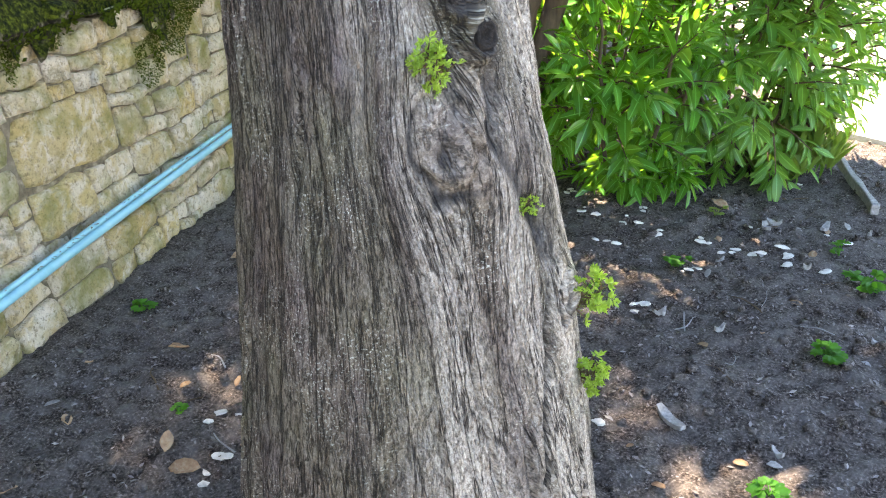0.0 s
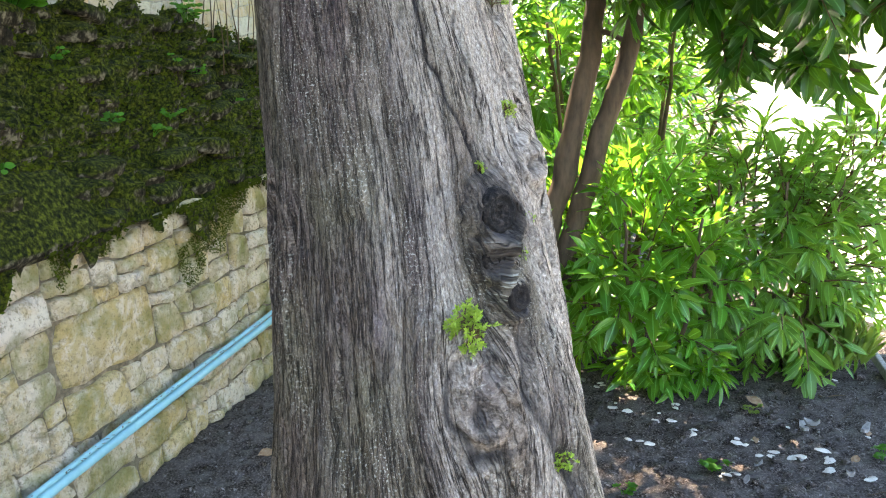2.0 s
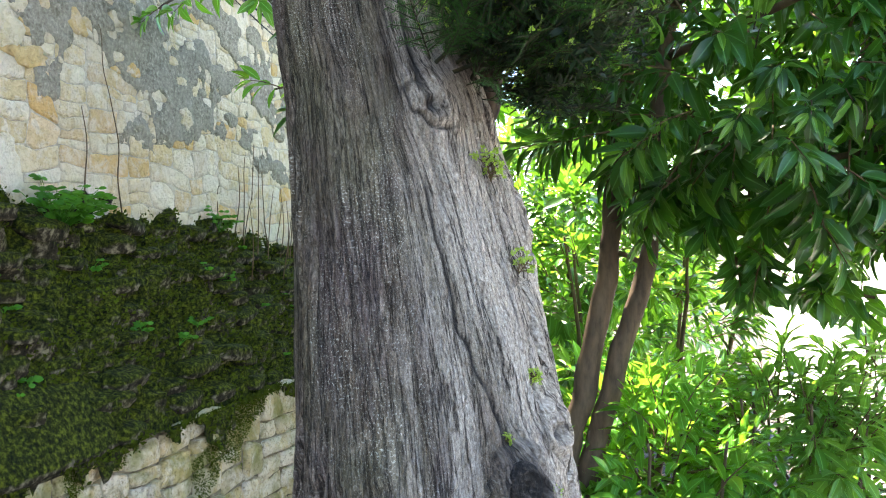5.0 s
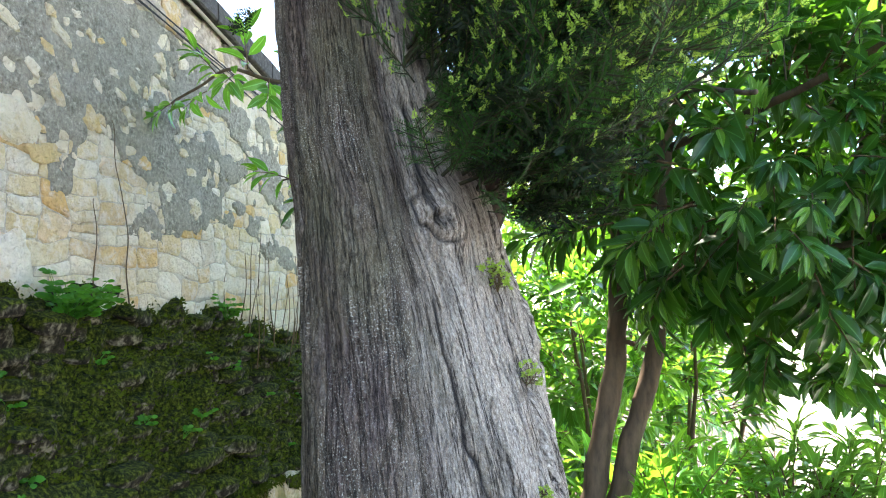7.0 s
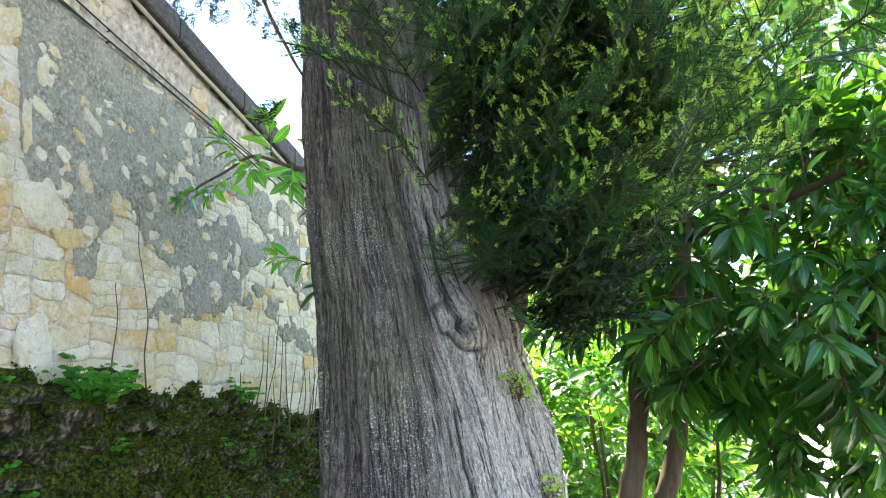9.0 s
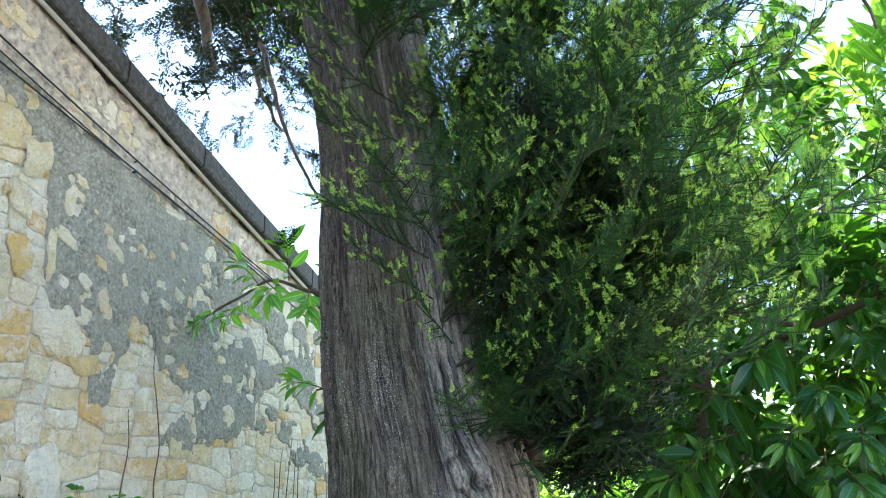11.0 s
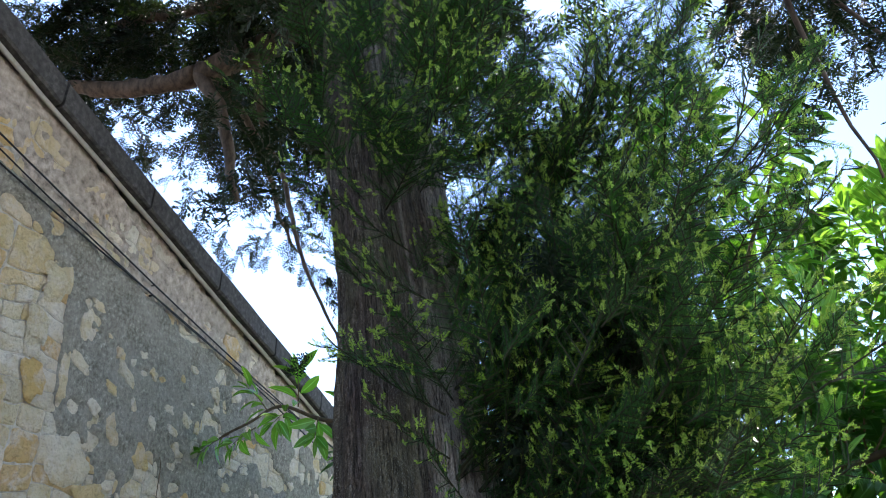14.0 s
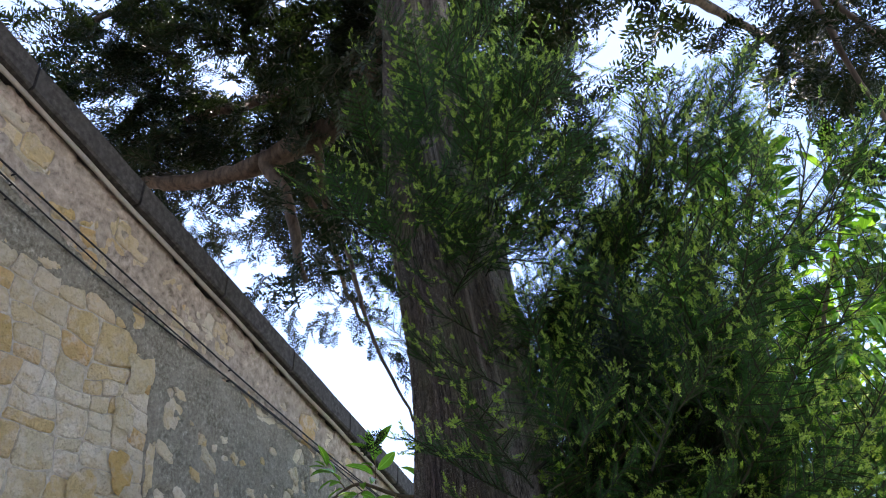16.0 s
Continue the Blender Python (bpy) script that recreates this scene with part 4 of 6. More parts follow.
# ---- the small fresh sprigs on the trunk ----
def trunk_sprig(x, y, z, way, size, n=3):
    a = on_trunk(x, y, z)
    base = trunk_frame(a, z, -0.005)
    for k in range(n):
        w = Vector(way) + Vector((rb.uniform(-0.4, 0.4), rb.uniform(-0.35, 0.1), rb.uniform(-0.3, 0.5)))
        part("sprig", rb.choice(SPRIGS), trunk, "fresh yellow-green yew sprig", aim(base.translation, w, (0, -1, 0.3), size * rb.uniform(0.8, 1.25), rb.uniform(-0.6, 0.6)))


trunk_sprig(-0.20, 1.17, 1.170, (-0.25, -0.8, 0.6), 0.85, 7)
trunk_sprig(-0.115, 1.18, 0.985, (0.1, -0.6, 0.7), 0.48, 4)
trunk_sprig(-0.02, 1.22, 0.80, (0.25, -0.3, 1.0), 1.2, 3)
trunk_sprig(0.0, 1.2, 0.70, (0.7, -0.25, 0.5), 0.95, 5)
trunk_sprig(-0.12, 1.0, 0.50, (-0.5, -0.6, 0.8), 1.15, 3)
trunk_sprig(-0.13, 1.36, 1.44, (0.3, -0.5, 0.6), 0.42, 4)
trunk_sprig(-0.17, 1.25, 1.27, (0.1, -0.7, 0.4), 0.36, 3)
trunk_sprig(-0.14, 1.25, 1.25, (0.4, -0.6, 0.3), 0.36, 2)
trunk_sprig(-0.11, 1.27, 1.29, (0.6, -0.4, 0.5), 0.40, 2)
trunk_sprig(-0.19, 1.26, 1.365, (0.1, -0.7, 0.5), 0.28, 3)
trunk_sprig(-0.24, 1.5, 1.76, (0.1, -0.6, 0.9), 0.75, 3)
trunk_sprig(-0.22, 1.47, 1.60, (0.6, -0.2, 0.9), 0.55, 3)

# ---- the yew's high limbs ----
def limb(points, radii, sprays, kinds, size, hang=0.5, seed=0, spread=0.8):
    line = bend(points, 10, 0.018, seed)
    ob = part("limb", tube_mesh("limb", line, radii, LIMB, 9, 0.3, seed), yew)
    rl = random.Random(seed)
    for k in range(sprays):
        t = 0.15 + 0.85 * rl.random()
        p = Vector(line[int(t * (len(line) - 1))])
        w = Vector((rl.uniform(-1, 1) * spread, rl.uniform(-1, 1) * spread, rl.uniform(-1.2, 0.5) * hang))
        q = p + w * rl.uniform(0.0, 0.35)
        part("yew_spray", rl.choice(kinds), ob, "", aim(q, w, (0, 0, 1), size * rl.uniform(0.7, 1.3), rl.uniform(-0.7, 0.7)))
    return ob


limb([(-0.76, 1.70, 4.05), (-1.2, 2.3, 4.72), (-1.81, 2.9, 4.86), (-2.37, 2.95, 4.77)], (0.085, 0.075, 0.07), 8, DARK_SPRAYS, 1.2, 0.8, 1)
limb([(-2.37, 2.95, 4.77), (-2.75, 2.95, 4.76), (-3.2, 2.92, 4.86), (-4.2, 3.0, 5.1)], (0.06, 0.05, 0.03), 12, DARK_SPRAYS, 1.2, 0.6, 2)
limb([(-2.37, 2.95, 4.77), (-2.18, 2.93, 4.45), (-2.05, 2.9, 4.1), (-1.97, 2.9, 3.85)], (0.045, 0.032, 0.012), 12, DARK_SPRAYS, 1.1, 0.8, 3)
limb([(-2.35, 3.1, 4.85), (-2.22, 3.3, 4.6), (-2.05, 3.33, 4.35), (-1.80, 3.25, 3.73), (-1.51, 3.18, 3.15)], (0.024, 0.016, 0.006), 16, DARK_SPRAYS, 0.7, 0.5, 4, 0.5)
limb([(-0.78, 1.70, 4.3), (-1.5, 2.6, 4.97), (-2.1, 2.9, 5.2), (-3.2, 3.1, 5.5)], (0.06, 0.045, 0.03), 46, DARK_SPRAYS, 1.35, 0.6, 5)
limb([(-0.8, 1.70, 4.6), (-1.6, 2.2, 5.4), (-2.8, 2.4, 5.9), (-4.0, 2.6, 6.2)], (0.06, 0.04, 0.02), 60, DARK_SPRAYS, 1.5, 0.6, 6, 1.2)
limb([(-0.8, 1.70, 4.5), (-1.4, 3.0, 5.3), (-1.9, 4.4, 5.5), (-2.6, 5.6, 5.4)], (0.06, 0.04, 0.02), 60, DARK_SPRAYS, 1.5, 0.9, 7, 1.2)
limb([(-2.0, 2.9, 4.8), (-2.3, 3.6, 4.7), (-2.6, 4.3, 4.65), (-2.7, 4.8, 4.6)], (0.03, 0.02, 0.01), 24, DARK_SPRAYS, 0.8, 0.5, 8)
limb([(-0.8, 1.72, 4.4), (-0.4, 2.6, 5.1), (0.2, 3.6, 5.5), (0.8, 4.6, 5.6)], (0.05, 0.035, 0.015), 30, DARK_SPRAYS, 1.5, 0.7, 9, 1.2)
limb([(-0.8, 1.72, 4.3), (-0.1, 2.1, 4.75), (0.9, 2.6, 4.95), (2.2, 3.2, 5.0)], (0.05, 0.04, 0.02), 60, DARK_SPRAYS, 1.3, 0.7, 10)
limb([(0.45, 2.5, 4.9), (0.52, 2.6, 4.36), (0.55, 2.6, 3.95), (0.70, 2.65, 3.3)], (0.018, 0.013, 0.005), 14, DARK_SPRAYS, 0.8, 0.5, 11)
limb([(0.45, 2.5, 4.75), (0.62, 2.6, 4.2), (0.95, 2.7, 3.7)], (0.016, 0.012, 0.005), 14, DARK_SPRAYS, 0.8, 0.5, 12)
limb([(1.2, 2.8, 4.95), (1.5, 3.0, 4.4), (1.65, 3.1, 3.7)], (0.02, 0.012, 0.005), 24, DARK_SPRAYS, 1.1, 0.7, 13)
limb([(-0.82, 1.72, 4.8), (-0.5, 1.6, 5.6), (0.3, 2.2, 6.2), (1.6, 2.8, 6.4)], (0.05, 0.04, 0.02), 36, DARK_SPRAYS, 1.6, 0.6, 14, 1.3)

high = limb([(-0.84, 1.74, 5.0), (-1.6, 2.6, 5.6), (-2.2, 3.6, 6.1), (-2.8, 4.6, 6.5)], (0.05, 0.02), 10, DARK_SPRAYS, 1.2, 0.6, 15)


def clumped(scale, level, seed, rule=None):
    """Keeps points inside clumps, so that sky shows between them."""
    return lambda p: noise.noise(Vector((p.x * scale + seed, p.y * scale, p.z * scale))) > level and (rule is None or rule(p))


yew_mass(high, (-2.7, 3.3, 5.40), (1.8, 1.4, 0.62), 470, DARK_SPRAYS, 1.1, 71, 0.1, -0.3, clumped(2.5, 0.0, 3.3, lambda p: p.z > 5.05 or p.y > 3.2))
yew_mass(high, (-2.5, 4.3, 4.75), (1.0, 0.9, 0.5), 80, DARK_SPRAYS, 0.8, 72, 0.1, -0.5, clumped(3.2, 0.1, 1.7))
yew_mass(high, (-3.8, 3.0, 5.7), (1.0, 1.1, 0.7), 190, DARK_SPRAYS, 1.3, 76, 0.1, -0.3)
# unseen crown overhead, added to cut the sky's light from above
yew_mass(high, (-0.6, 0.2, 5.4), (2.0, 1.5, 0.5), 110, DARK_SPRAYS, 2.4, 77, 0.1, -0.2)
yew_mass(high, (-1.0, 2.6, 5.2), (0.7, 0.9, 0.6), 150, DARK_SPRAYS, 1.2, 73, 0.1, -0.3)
# mostly hidden behind the trunk, added to keep sun off the bed
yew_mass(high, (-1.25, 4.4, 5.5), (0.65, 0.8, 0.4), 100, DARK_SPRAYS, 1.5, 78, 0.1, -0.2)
# the two topmost masses also block sun patches on the soil
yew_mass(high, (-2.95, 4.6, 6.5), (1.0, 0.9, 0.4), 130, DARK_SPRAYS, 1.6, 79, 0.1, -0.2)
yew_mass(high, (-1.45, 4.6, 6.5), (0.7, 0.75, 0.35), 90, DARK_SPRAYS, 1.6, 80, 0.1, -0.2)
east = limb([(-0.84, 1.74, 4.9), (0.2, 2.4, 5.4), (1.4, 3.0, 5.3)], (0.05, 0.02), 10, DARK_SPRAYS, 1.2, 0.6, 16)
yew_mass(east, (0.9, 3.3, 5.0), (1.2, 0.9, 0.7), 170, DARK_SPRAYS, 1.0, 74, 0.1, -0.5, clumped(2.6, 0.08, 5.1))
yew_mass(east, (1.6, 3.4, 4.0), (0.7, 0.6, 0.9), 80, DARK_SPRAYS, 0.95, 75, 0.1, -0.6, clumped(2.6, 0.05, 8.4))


# ---- the laurels ----
LEAF_A, LEAF_AF = leaf_template(0.185, 0.20, 0.06, 0.012)
LEAF_N, LEAF_NF = leaf_template(0.155, 0.25, 0.06, 0.015)
LEAF_B, LEAF_BF = leaf_template(0.17, 0.38, 0.08, 0.02)
LEAF_C, LEAF_CF = leaf_template(0.12, 0.10, 0.10, 0.02)


def leafy_shoot(name, rng, length, n, size, mats, fresh, droop, open_=1.0, slim=False):
    """A shoot along +y: stem, leaves in a spiral, a whorl of fresh leaves at the end."""
    Vs, Fs, Is, off = [], [], [], 0
    V, F = tube([(0, 0, 0), (0, length * 0.5, 0.01), (0, length, 0.0)], (0.0045, 0.002), 5)
    Vs.append(V), Fs.append(F), Is.append(np.full(len(F), 2))
    off = len(V)
    Us = [np.full((len(V), 2), 0.5)]
    for group in (0, 1):
        m = n if group == 0 else fresh
        if m == 0:
            continue
        t = np.linspace(0.12, 0.95, m) if group == 0 else np.linspace(0.93, 1.0, m)
        ph = np.arange(m) * 2.4 + rng.uniform(0, 6)
        rad = np.stack([np.cos(ph), np.zeros(m), np.sin(ph)], -1)
        fwd = (0.45 + 0.7 * t)[:, None] if group == 0 else np.full((m, 1), 1.5)
        al = rad * open_ + np.array((0, 1, 0))[None] * fwd + np.array((0, 0, -1))[None] * (droop * rng.uniform(0.5, 1.3, m))[:, None]
        base = np.stack([np.zeros(m), t * length, np.zeros(m)], -1) + rad * 0.012
        nn = np.array((0, 0.5, 0.5))[None] - rad * 0.3 + np.array((0, 0, 0.8))[None] + rng.normal(0, 0.25, (m, 3))
        s = size * rng.uniform(0.7, 1.15, m) * (1.0 if group == 0 else 0.7)
        tv, tf = (LEAF_C, LEAF_CF) if group else (LEAF_N, LEAF_NF) if slim else ((LEAF_A, LEAF_AF), (LEAF_B, LEAF_BF))[rng.integers(2)]
        V, F = strew(tv, tf, *frames(base, al, nn, s))
        Vs.append(V), Fs.append(F + off), Is.append(np.full(len(F), group))
        Us.append(np.tile(np.stack([np.tile((-1.0, 0.0, 1.0), len(tv) // 3), tv[:, 1]], -1), (m, 1)))
        off += len(V)
    return mesh_np(name, np.concatenate(Vs), np.concatenate(Fs), mats, np.concatenate(Is), uv=np.concatenate(Us))


L_SHOOTS = [leafy_shoot("leafy_shoot", nrng, 0.24, 12, 0.145, [LAUREL, LAUREL_NEW, TWIG], int(nrng.integers(0, 5)), 0.55) for _ in range(7)]
B_SHOOTS = [leafy_shoot("leafy_shoot", nrng, 0.22, 10, 0.15, [BUSH, LAUREL_NEW, TWIG], int(nrng.integers(2, 6)), 0.2, 1.0, True) for _ in range(6)]
G_SHOOTS = [leafy_shoot("leafy_shoot", nrng, 0.2, 8, 0.15, [BUSH, LAUREL_NEW, TWIG], 3, 0.35) for _ in range(4)]
S_SHOOTS = [leafy_shoot("leafy_shoot", nrng, 0.22, 11, 0.115, [SHRUB, SHRUB, TWIG], int(nrng.integers(2, 5)), 0.75, 1.0, True) for _ in range(6)]
FAR_SHOOTS = [leafy_shoot("leafy_shoot", nrng, 0.30, 12, 0.14, [SHRUB, LAUREL_NEW, TWIG], 4, 0.3) for _ in range(4)]


def crown(plant, centre, radii, n, kinds, size, seed, lift=0.5, inner=0.35, keep=None, droop=0.0):
    """Shoots through an uneven ellipsoid, pointing outwards."""
    rl = random.Random(seed)
    c = Vector(centre)
    made = 0
    while made < n:
        v = Vector((rl.gauss(0, 1), rl.gauss(0, 1), rl.gauss(0, 1))).normalized()
        lump = 0.82 + 0.30 * noise.noise(v * 2.3 + Vector((seed, 0, 0)))
        rr = (rl.uniform(inner ** 3, 1) ** (1 / 3)) * lump
        p = c + Vector((v.x * radii[0], v.y * radii[1], v.z * radii[2])) * rr
        if p.z < 0.06 or (keep and not keep(p)):
            continue
        w = v + Vector((rl.uniform(-0.5, 0.5), rl.uniform(-0.5, 0.5), lift + rl.uniform(-0.4, 0.4) - droop))
        part("leafy_shoot", rl.choice(kinds), plant, "", aim(p, w, (0, 0, 1), size * rl.uniform(0.75, 1.25), rl.uniform(-0.4, 0.4)))
        made += 1


def stem(plant, points, radii, seed, name="stem"):
    return part(name, tube_mesh(name, bend(points, 10, 0.012, seed), radii, STEM, 10, 0.18, seed), plant)


laurel = thing("laurel_tree", (-0.5, 3.6, 0), "evergreen laurel tree with two bare brown stems and glossy leaves", "tree")
stem(laurel, [(-0.50, 3.6, -0.05), (-0.46, 3.6, 0.5), (-0.33, 3.6, 1.08), (-0.24, 3.6, 1.45), (-0.19, 3.62, 1.85), (-0.15, 3.7, 2.5), (-0.05, 3.75, 3.1)], (0.055, 0.046, 0.03), 1)
stem(laurel, [(-0.46, 3.62, -0.05), (-0.36, 3.62, 0.55), (-0.24, 3.6, 0.98), (-0.13, 3.6, 1.33), (-0.05, 3.6, 1.58), (-0.02, 3.6, 1.85), (0.05, 3.55, 2.5), (0.2, 3.5, 3.0)], (0.05, 0.042, 0.026), 2)
stem(laurel, [(-0.03, 3.6, 1.82), (0.1, 3.6, 1.87), (0.26, 3.58, 1.86), (0.7, 3.5, 1.95), (1.2, 3.4, 2.0)], (0.018, 0.012), 3, "branch")
stem(laurel, [(-0.02, 3.6, 1.84), (0.12, 3.6, 1.73), (0.26, 3.6, 1.6), (0.42, 3.6, 1.45), (0.8, 3.6, 1.4)], (0.012, 0.006), 4, "branch")
stem(laurel, [(-0.21, 3.6, 1.6), (-0.16, 3.6, 1.6), (-0.07, 3.6, 1.56)], (0.012, 0.011), 5, "branch")
stem(laurel, [(-0.15, 3.7, 2.5), (0.1, 3.1, 2.5), (0.3, 2.6, 2.35)], (0.016, 0.008), 6, "branch")
stem(laurel, [(0.05, 3.55, 2.4), (0.6, 3.0, 2.5), (0.95, 2.6, 2.6)], (0.018, 0.008), 7, "branch")
stem(laurel, [(-0.17, 3.66, 2.2), (-0.8, 3.8, 2.6), (-1.4, 3.68, 2.93), (-1.74, 3.6, 2.93), (-2.0, 3.55, 3.0), (-2.3, 3.5, 2.86)], (0.018, 0.006), 8, "branch")
stem(laurel, [(-0.5, 3.75, 2.4), (-1.3, 3.75, 2.5), (-1.78, 3.65, 2.45)], (0.012, 0.005), 9, "branch")
crown(laurel, (0.42, 3.35, 2.25), (0.95, 0.95, 0.62), 280, L_SHOOTS, 0.88, 21, 0.1, 0.45, lambda p: p.y > 2.9 and p.x > -0.55 + 0.1 * (p.y - 2.6) and p.z > 1.64 - 0.28 * max(p.x, 0))
crown(laurel, (0.55, 3.9, 2.75), (1.0, 0.9, 0.7), 130, L_SHOOTS + B_SHOOTS[:3], 0.9, 22, 0.4)
crown(laurel, (0.72, 4.55, 2.15), (0.8, 0.35, 0.75), 100, L_SHOOTS, 1.0, 27, 0.1, 0.2)
crown(laurel, (0.95, 4.0, 3.25), (0.85, 0.8, 0.75), 105, B_SHOOTS, 0.9, 24, 0.5)
for k in range(26):
    q = Vector(((0.12, 3.6, 1.75), (0.3, 3.6, 1.58), (0.45, 3.6, 1.5), (0.62, 3.6, 1.48), (0.8, 3.6, 1.45), (0.9, 3.5, 1.65))[k % 6])
    q = q + Vector((rb.uniform(-0.1, 0.12), rb.uniform(-0.15, 0.15), rb.uniform(-0.02, 0.12)))
    part("leafy_shoot", rb.choice(L_SHOOTS), laurel, "", aim(q, (rb.uniform(-0.4, 0.8), rb.uniform(-0.8, 0.4), rb.uniform(-0.7, 0.2)), (0, 0, 1), rb.uniform(0.6, 0.9), rb.uniform(-0.4, 0.4)))
# upright whorls of pale new leaves on the side that faces the light
NEW_SHOOTS = [leafy_shoot("leafy_shoot", nrng, 0.16, 3, 0.13, [LAUREL_NEW, LAUREL_NEW, SHOOT], 5, -0.25, 0.55, True) for _ in range(3)]
for k in range(34):
    q = Vector((rb.uniform(-0.15, 1.35), rb.uniform(2.75, 3.1), rb.uniform(1.75, 3.0)))
    part("leafy_shoot", rb.choice(NEW_SHOOTS), laurel, "", aim(q, (rb.uniform(-0.25, 0.4), rb.uniform(-0.45, 0.1), 1.0), (0, -1, 0.2), rb.uniform(0.6, 1.0), rb.uniform(-1, 1)))
stem(laurel, [(-0.05, 3.75, 3.1), (0.05, 3.7, 3.5), (0.15, 3.6, 4.0)], (0.018, 0.006), 10, "branch")
stem(laurel, [(0.2, 3.5, 3.0), (0.3, 3.45, 3.4), (0.5, 3.3, 3.85)], (0.016, 0.006), 11, "branch")
crown(laurel, (0.16, 3.5, 3.72), (0.55, 0.5, 0.62), 80, L_SHOOTS + B_SHOOTS, 0.8, 26, 0.3)
# leaf mass out of sight behind the trunk, added to shade the soil
crown(laurel, (-1.25, 3.95, 2.5), (0.42, 0.45, 0.5), 55, L_SHOOTS, 1.0, 25, 0.2)
crown(laurel, (1.35, 3.5, 1.95), (0.6, 0.7, 0.55), 90, L_SHOOTS, 1.0, 23, 0.0)
for p, w in (((-2.25, 3.5, 2.88), (-0.6, -0.3, -0.5)), ((-2.05, 3.52, 2.98), (-0.4, -0.3, 0.5)), ((-1.9, 3.55, 3.0), (0.1, -0.4, 0.9)), ((-2.1, 3.5, 2.9), (-0.3, -0.6, -0.6)),
             ((-1.8, 3.58, 2.95), (0.2, -0.5, -0.7)), ((-1.68, 3.6, 2.95), (0.4, -0.4, 0.6)), ((-1.95, 3.53, 2.97), (0.1, -0.7, -0.4)), ((-1.75, 3.65, 2.46), (-0.5, -0.5, 0.1)), ((-1.6, 3.66, 2.48), (0.2, -0.5, 0.5))):
    part("leafy_shoot", rb.choice(G_SHOOTS), laurel, "", aim(p, w, (0, 0, 1), rb.uniform(0.75, 0.95), rb.uniform(-0.3, 0.3)))

laurel_bush = thing("laurel_bush", (0.0, 3.85, 0), "low laurel bush with bright glossy green leaves in soil", "bush")
for k in range(7):
    a = k * 0.9
    stem(laurel_bush, [(0.0 + 0.1 * math.cos(a), 3.85 + 0.1 * math.sin(a), -0.03), (0.0 + 0.28 * math.cos(a), 3.8 + 0.25 * math.sin(a), 0.4), (0.0 + 0.36 * math.cos(a), 3.75 + 0.36 * math.sin(a), 0.85)], (0.012, 0.006), 30 + k)
crown(laurel_bush, (-0.03, 3.85, 0.55), (0.42, 0.48, 0.60), 165, B_SHOOTS, 0.9, 31, 0.35)
for k in range(5):
    part("leafy_shoot", rb.choice(B_SHOOTS), laurel_bush, "", aim((0.02 + 0.08 * k, 3.66 + 0.02 * k, 0.06), (rb.uniform(-0.5, 0.5), -0.8, 0.55), (0, 0, 1), 0.85))

shrub = thing("shrub", (0.55, 4.1, 0), "dense evergreen shrub with drooping pale green leaves", "shrub")
for k in range(8):
    a = k * 0.8
    stem(shrub, [(0.55 + 0.08 * math.cos(a), 4.15 + 0.08 * math.sin(a), -0.03), (0.55 + 0.3 * math.cos(a), 4.12 + 0.25 * math.sin(a), 0.5), (0.55 + 0.36 * math.cos(a), 4.1 + 0.36 * math.sin(a), 0.95)], (0.012, 0.006), 40 + k)
crown(shrub, (0.55, 4.12, 0.52), (0.52, 0.48, 0.54), 230, S_SHOOTS, 1.0, 41, 0.25, 0.4)
crown(shrub, (0.98, 4.3, 0.72), (0.26, 0.4, 0.46), 50, S_SHOOTS, 1.0, 42, 0.4, 0.4)

# a denser laurel behind the two stems
back = thing("laurel_bush", (-0.2, 5.0, 0), "tall dark laurel bush behind the bare stems", "bush")
for k in range(6):
    a = k * 1.05
    stem(back, [(-0.2 + 0.1 * math.cos(a), 5.05 + 0.08 * math.sin(a), -0.03), (-0.2 + 0.5 * math.cos(a), 5.05 + 0.2 * math.sin(a), 0.8), (-0.2 + 0.7 * math.cos(a), 5.05 + 0.3 * math.sin(a), 1.7)], (0.022, 0.008), 90 + k)
crown(back, (-0.35, 5.05, 1.25), (0.95, 0.42, 1.15), 210, B_SHOOTS + L_SHOOTS, 0.85, 55, 0.3, 0.3)
# sunlit shrubbery beyond
for (x, y, z), rad, n, sd in (((-0.75, 6.6, 1.6), (0.9, 0.6, 1.6), 190, 51), ((-0.35, 7.6, 1.5), (0.8, 0.7, 1.5), 150, 52), ((-2.2, 7.2, 1.7), (0.9, 0.7, 1.6), 110, 53)):
    far = thing("sunlit_shrub", (x, y, 0), "tall sunlit yellow-green shrub beyond the laurels", "shrub", "shrubs behind the laurels")
    stem(far, [(x, y, -0.05), (x + 0.05, y, z * 0.6), (x, y, z * 1.2)], (0.05, 0.02), sd)
    crown(far, (x, y, z), rad, int(n * 1.4), FAR_SHOOTS, 1.0, sd, 0.4, 0.5)


def blades(name, n, spread, height, width, mat_, seed, lean=0.5, base=0.04):
    """A clump of narrow blades rooted near the origin."""
    rng = np.random.default_rng(seed)
    a = rng.uniform(0, 2 * math.pi, n)
    rr = base * np.sqrt(rng.random(n))
    P = np.stack([rr * np.cos(a), rr * np.sin(a), np.zeros(n)], -1)
    al = np.stack([np.cos(a) * lean * rng.random(n), np.sin(a) * lean * rng.random(n), np.ones(n)], -1)
    nn = np.stack([-np.cos(a), -np.sin(a), np.full(n, 0.4)], -1) + rng.normal(0, 0.2, (n, 3))
    tv, tf = leaf_template(width, -0.0, 0.03)
    tv = tv.copy()
    tv[:, 2] -= spread * tv[:, 1] ** 2
    V, F = strew(tv, tf, *frames(P, al, nn, height * rng.uniform(0.55, 1.1, n)))
    return mesh_np(name, V, F, [mat_])


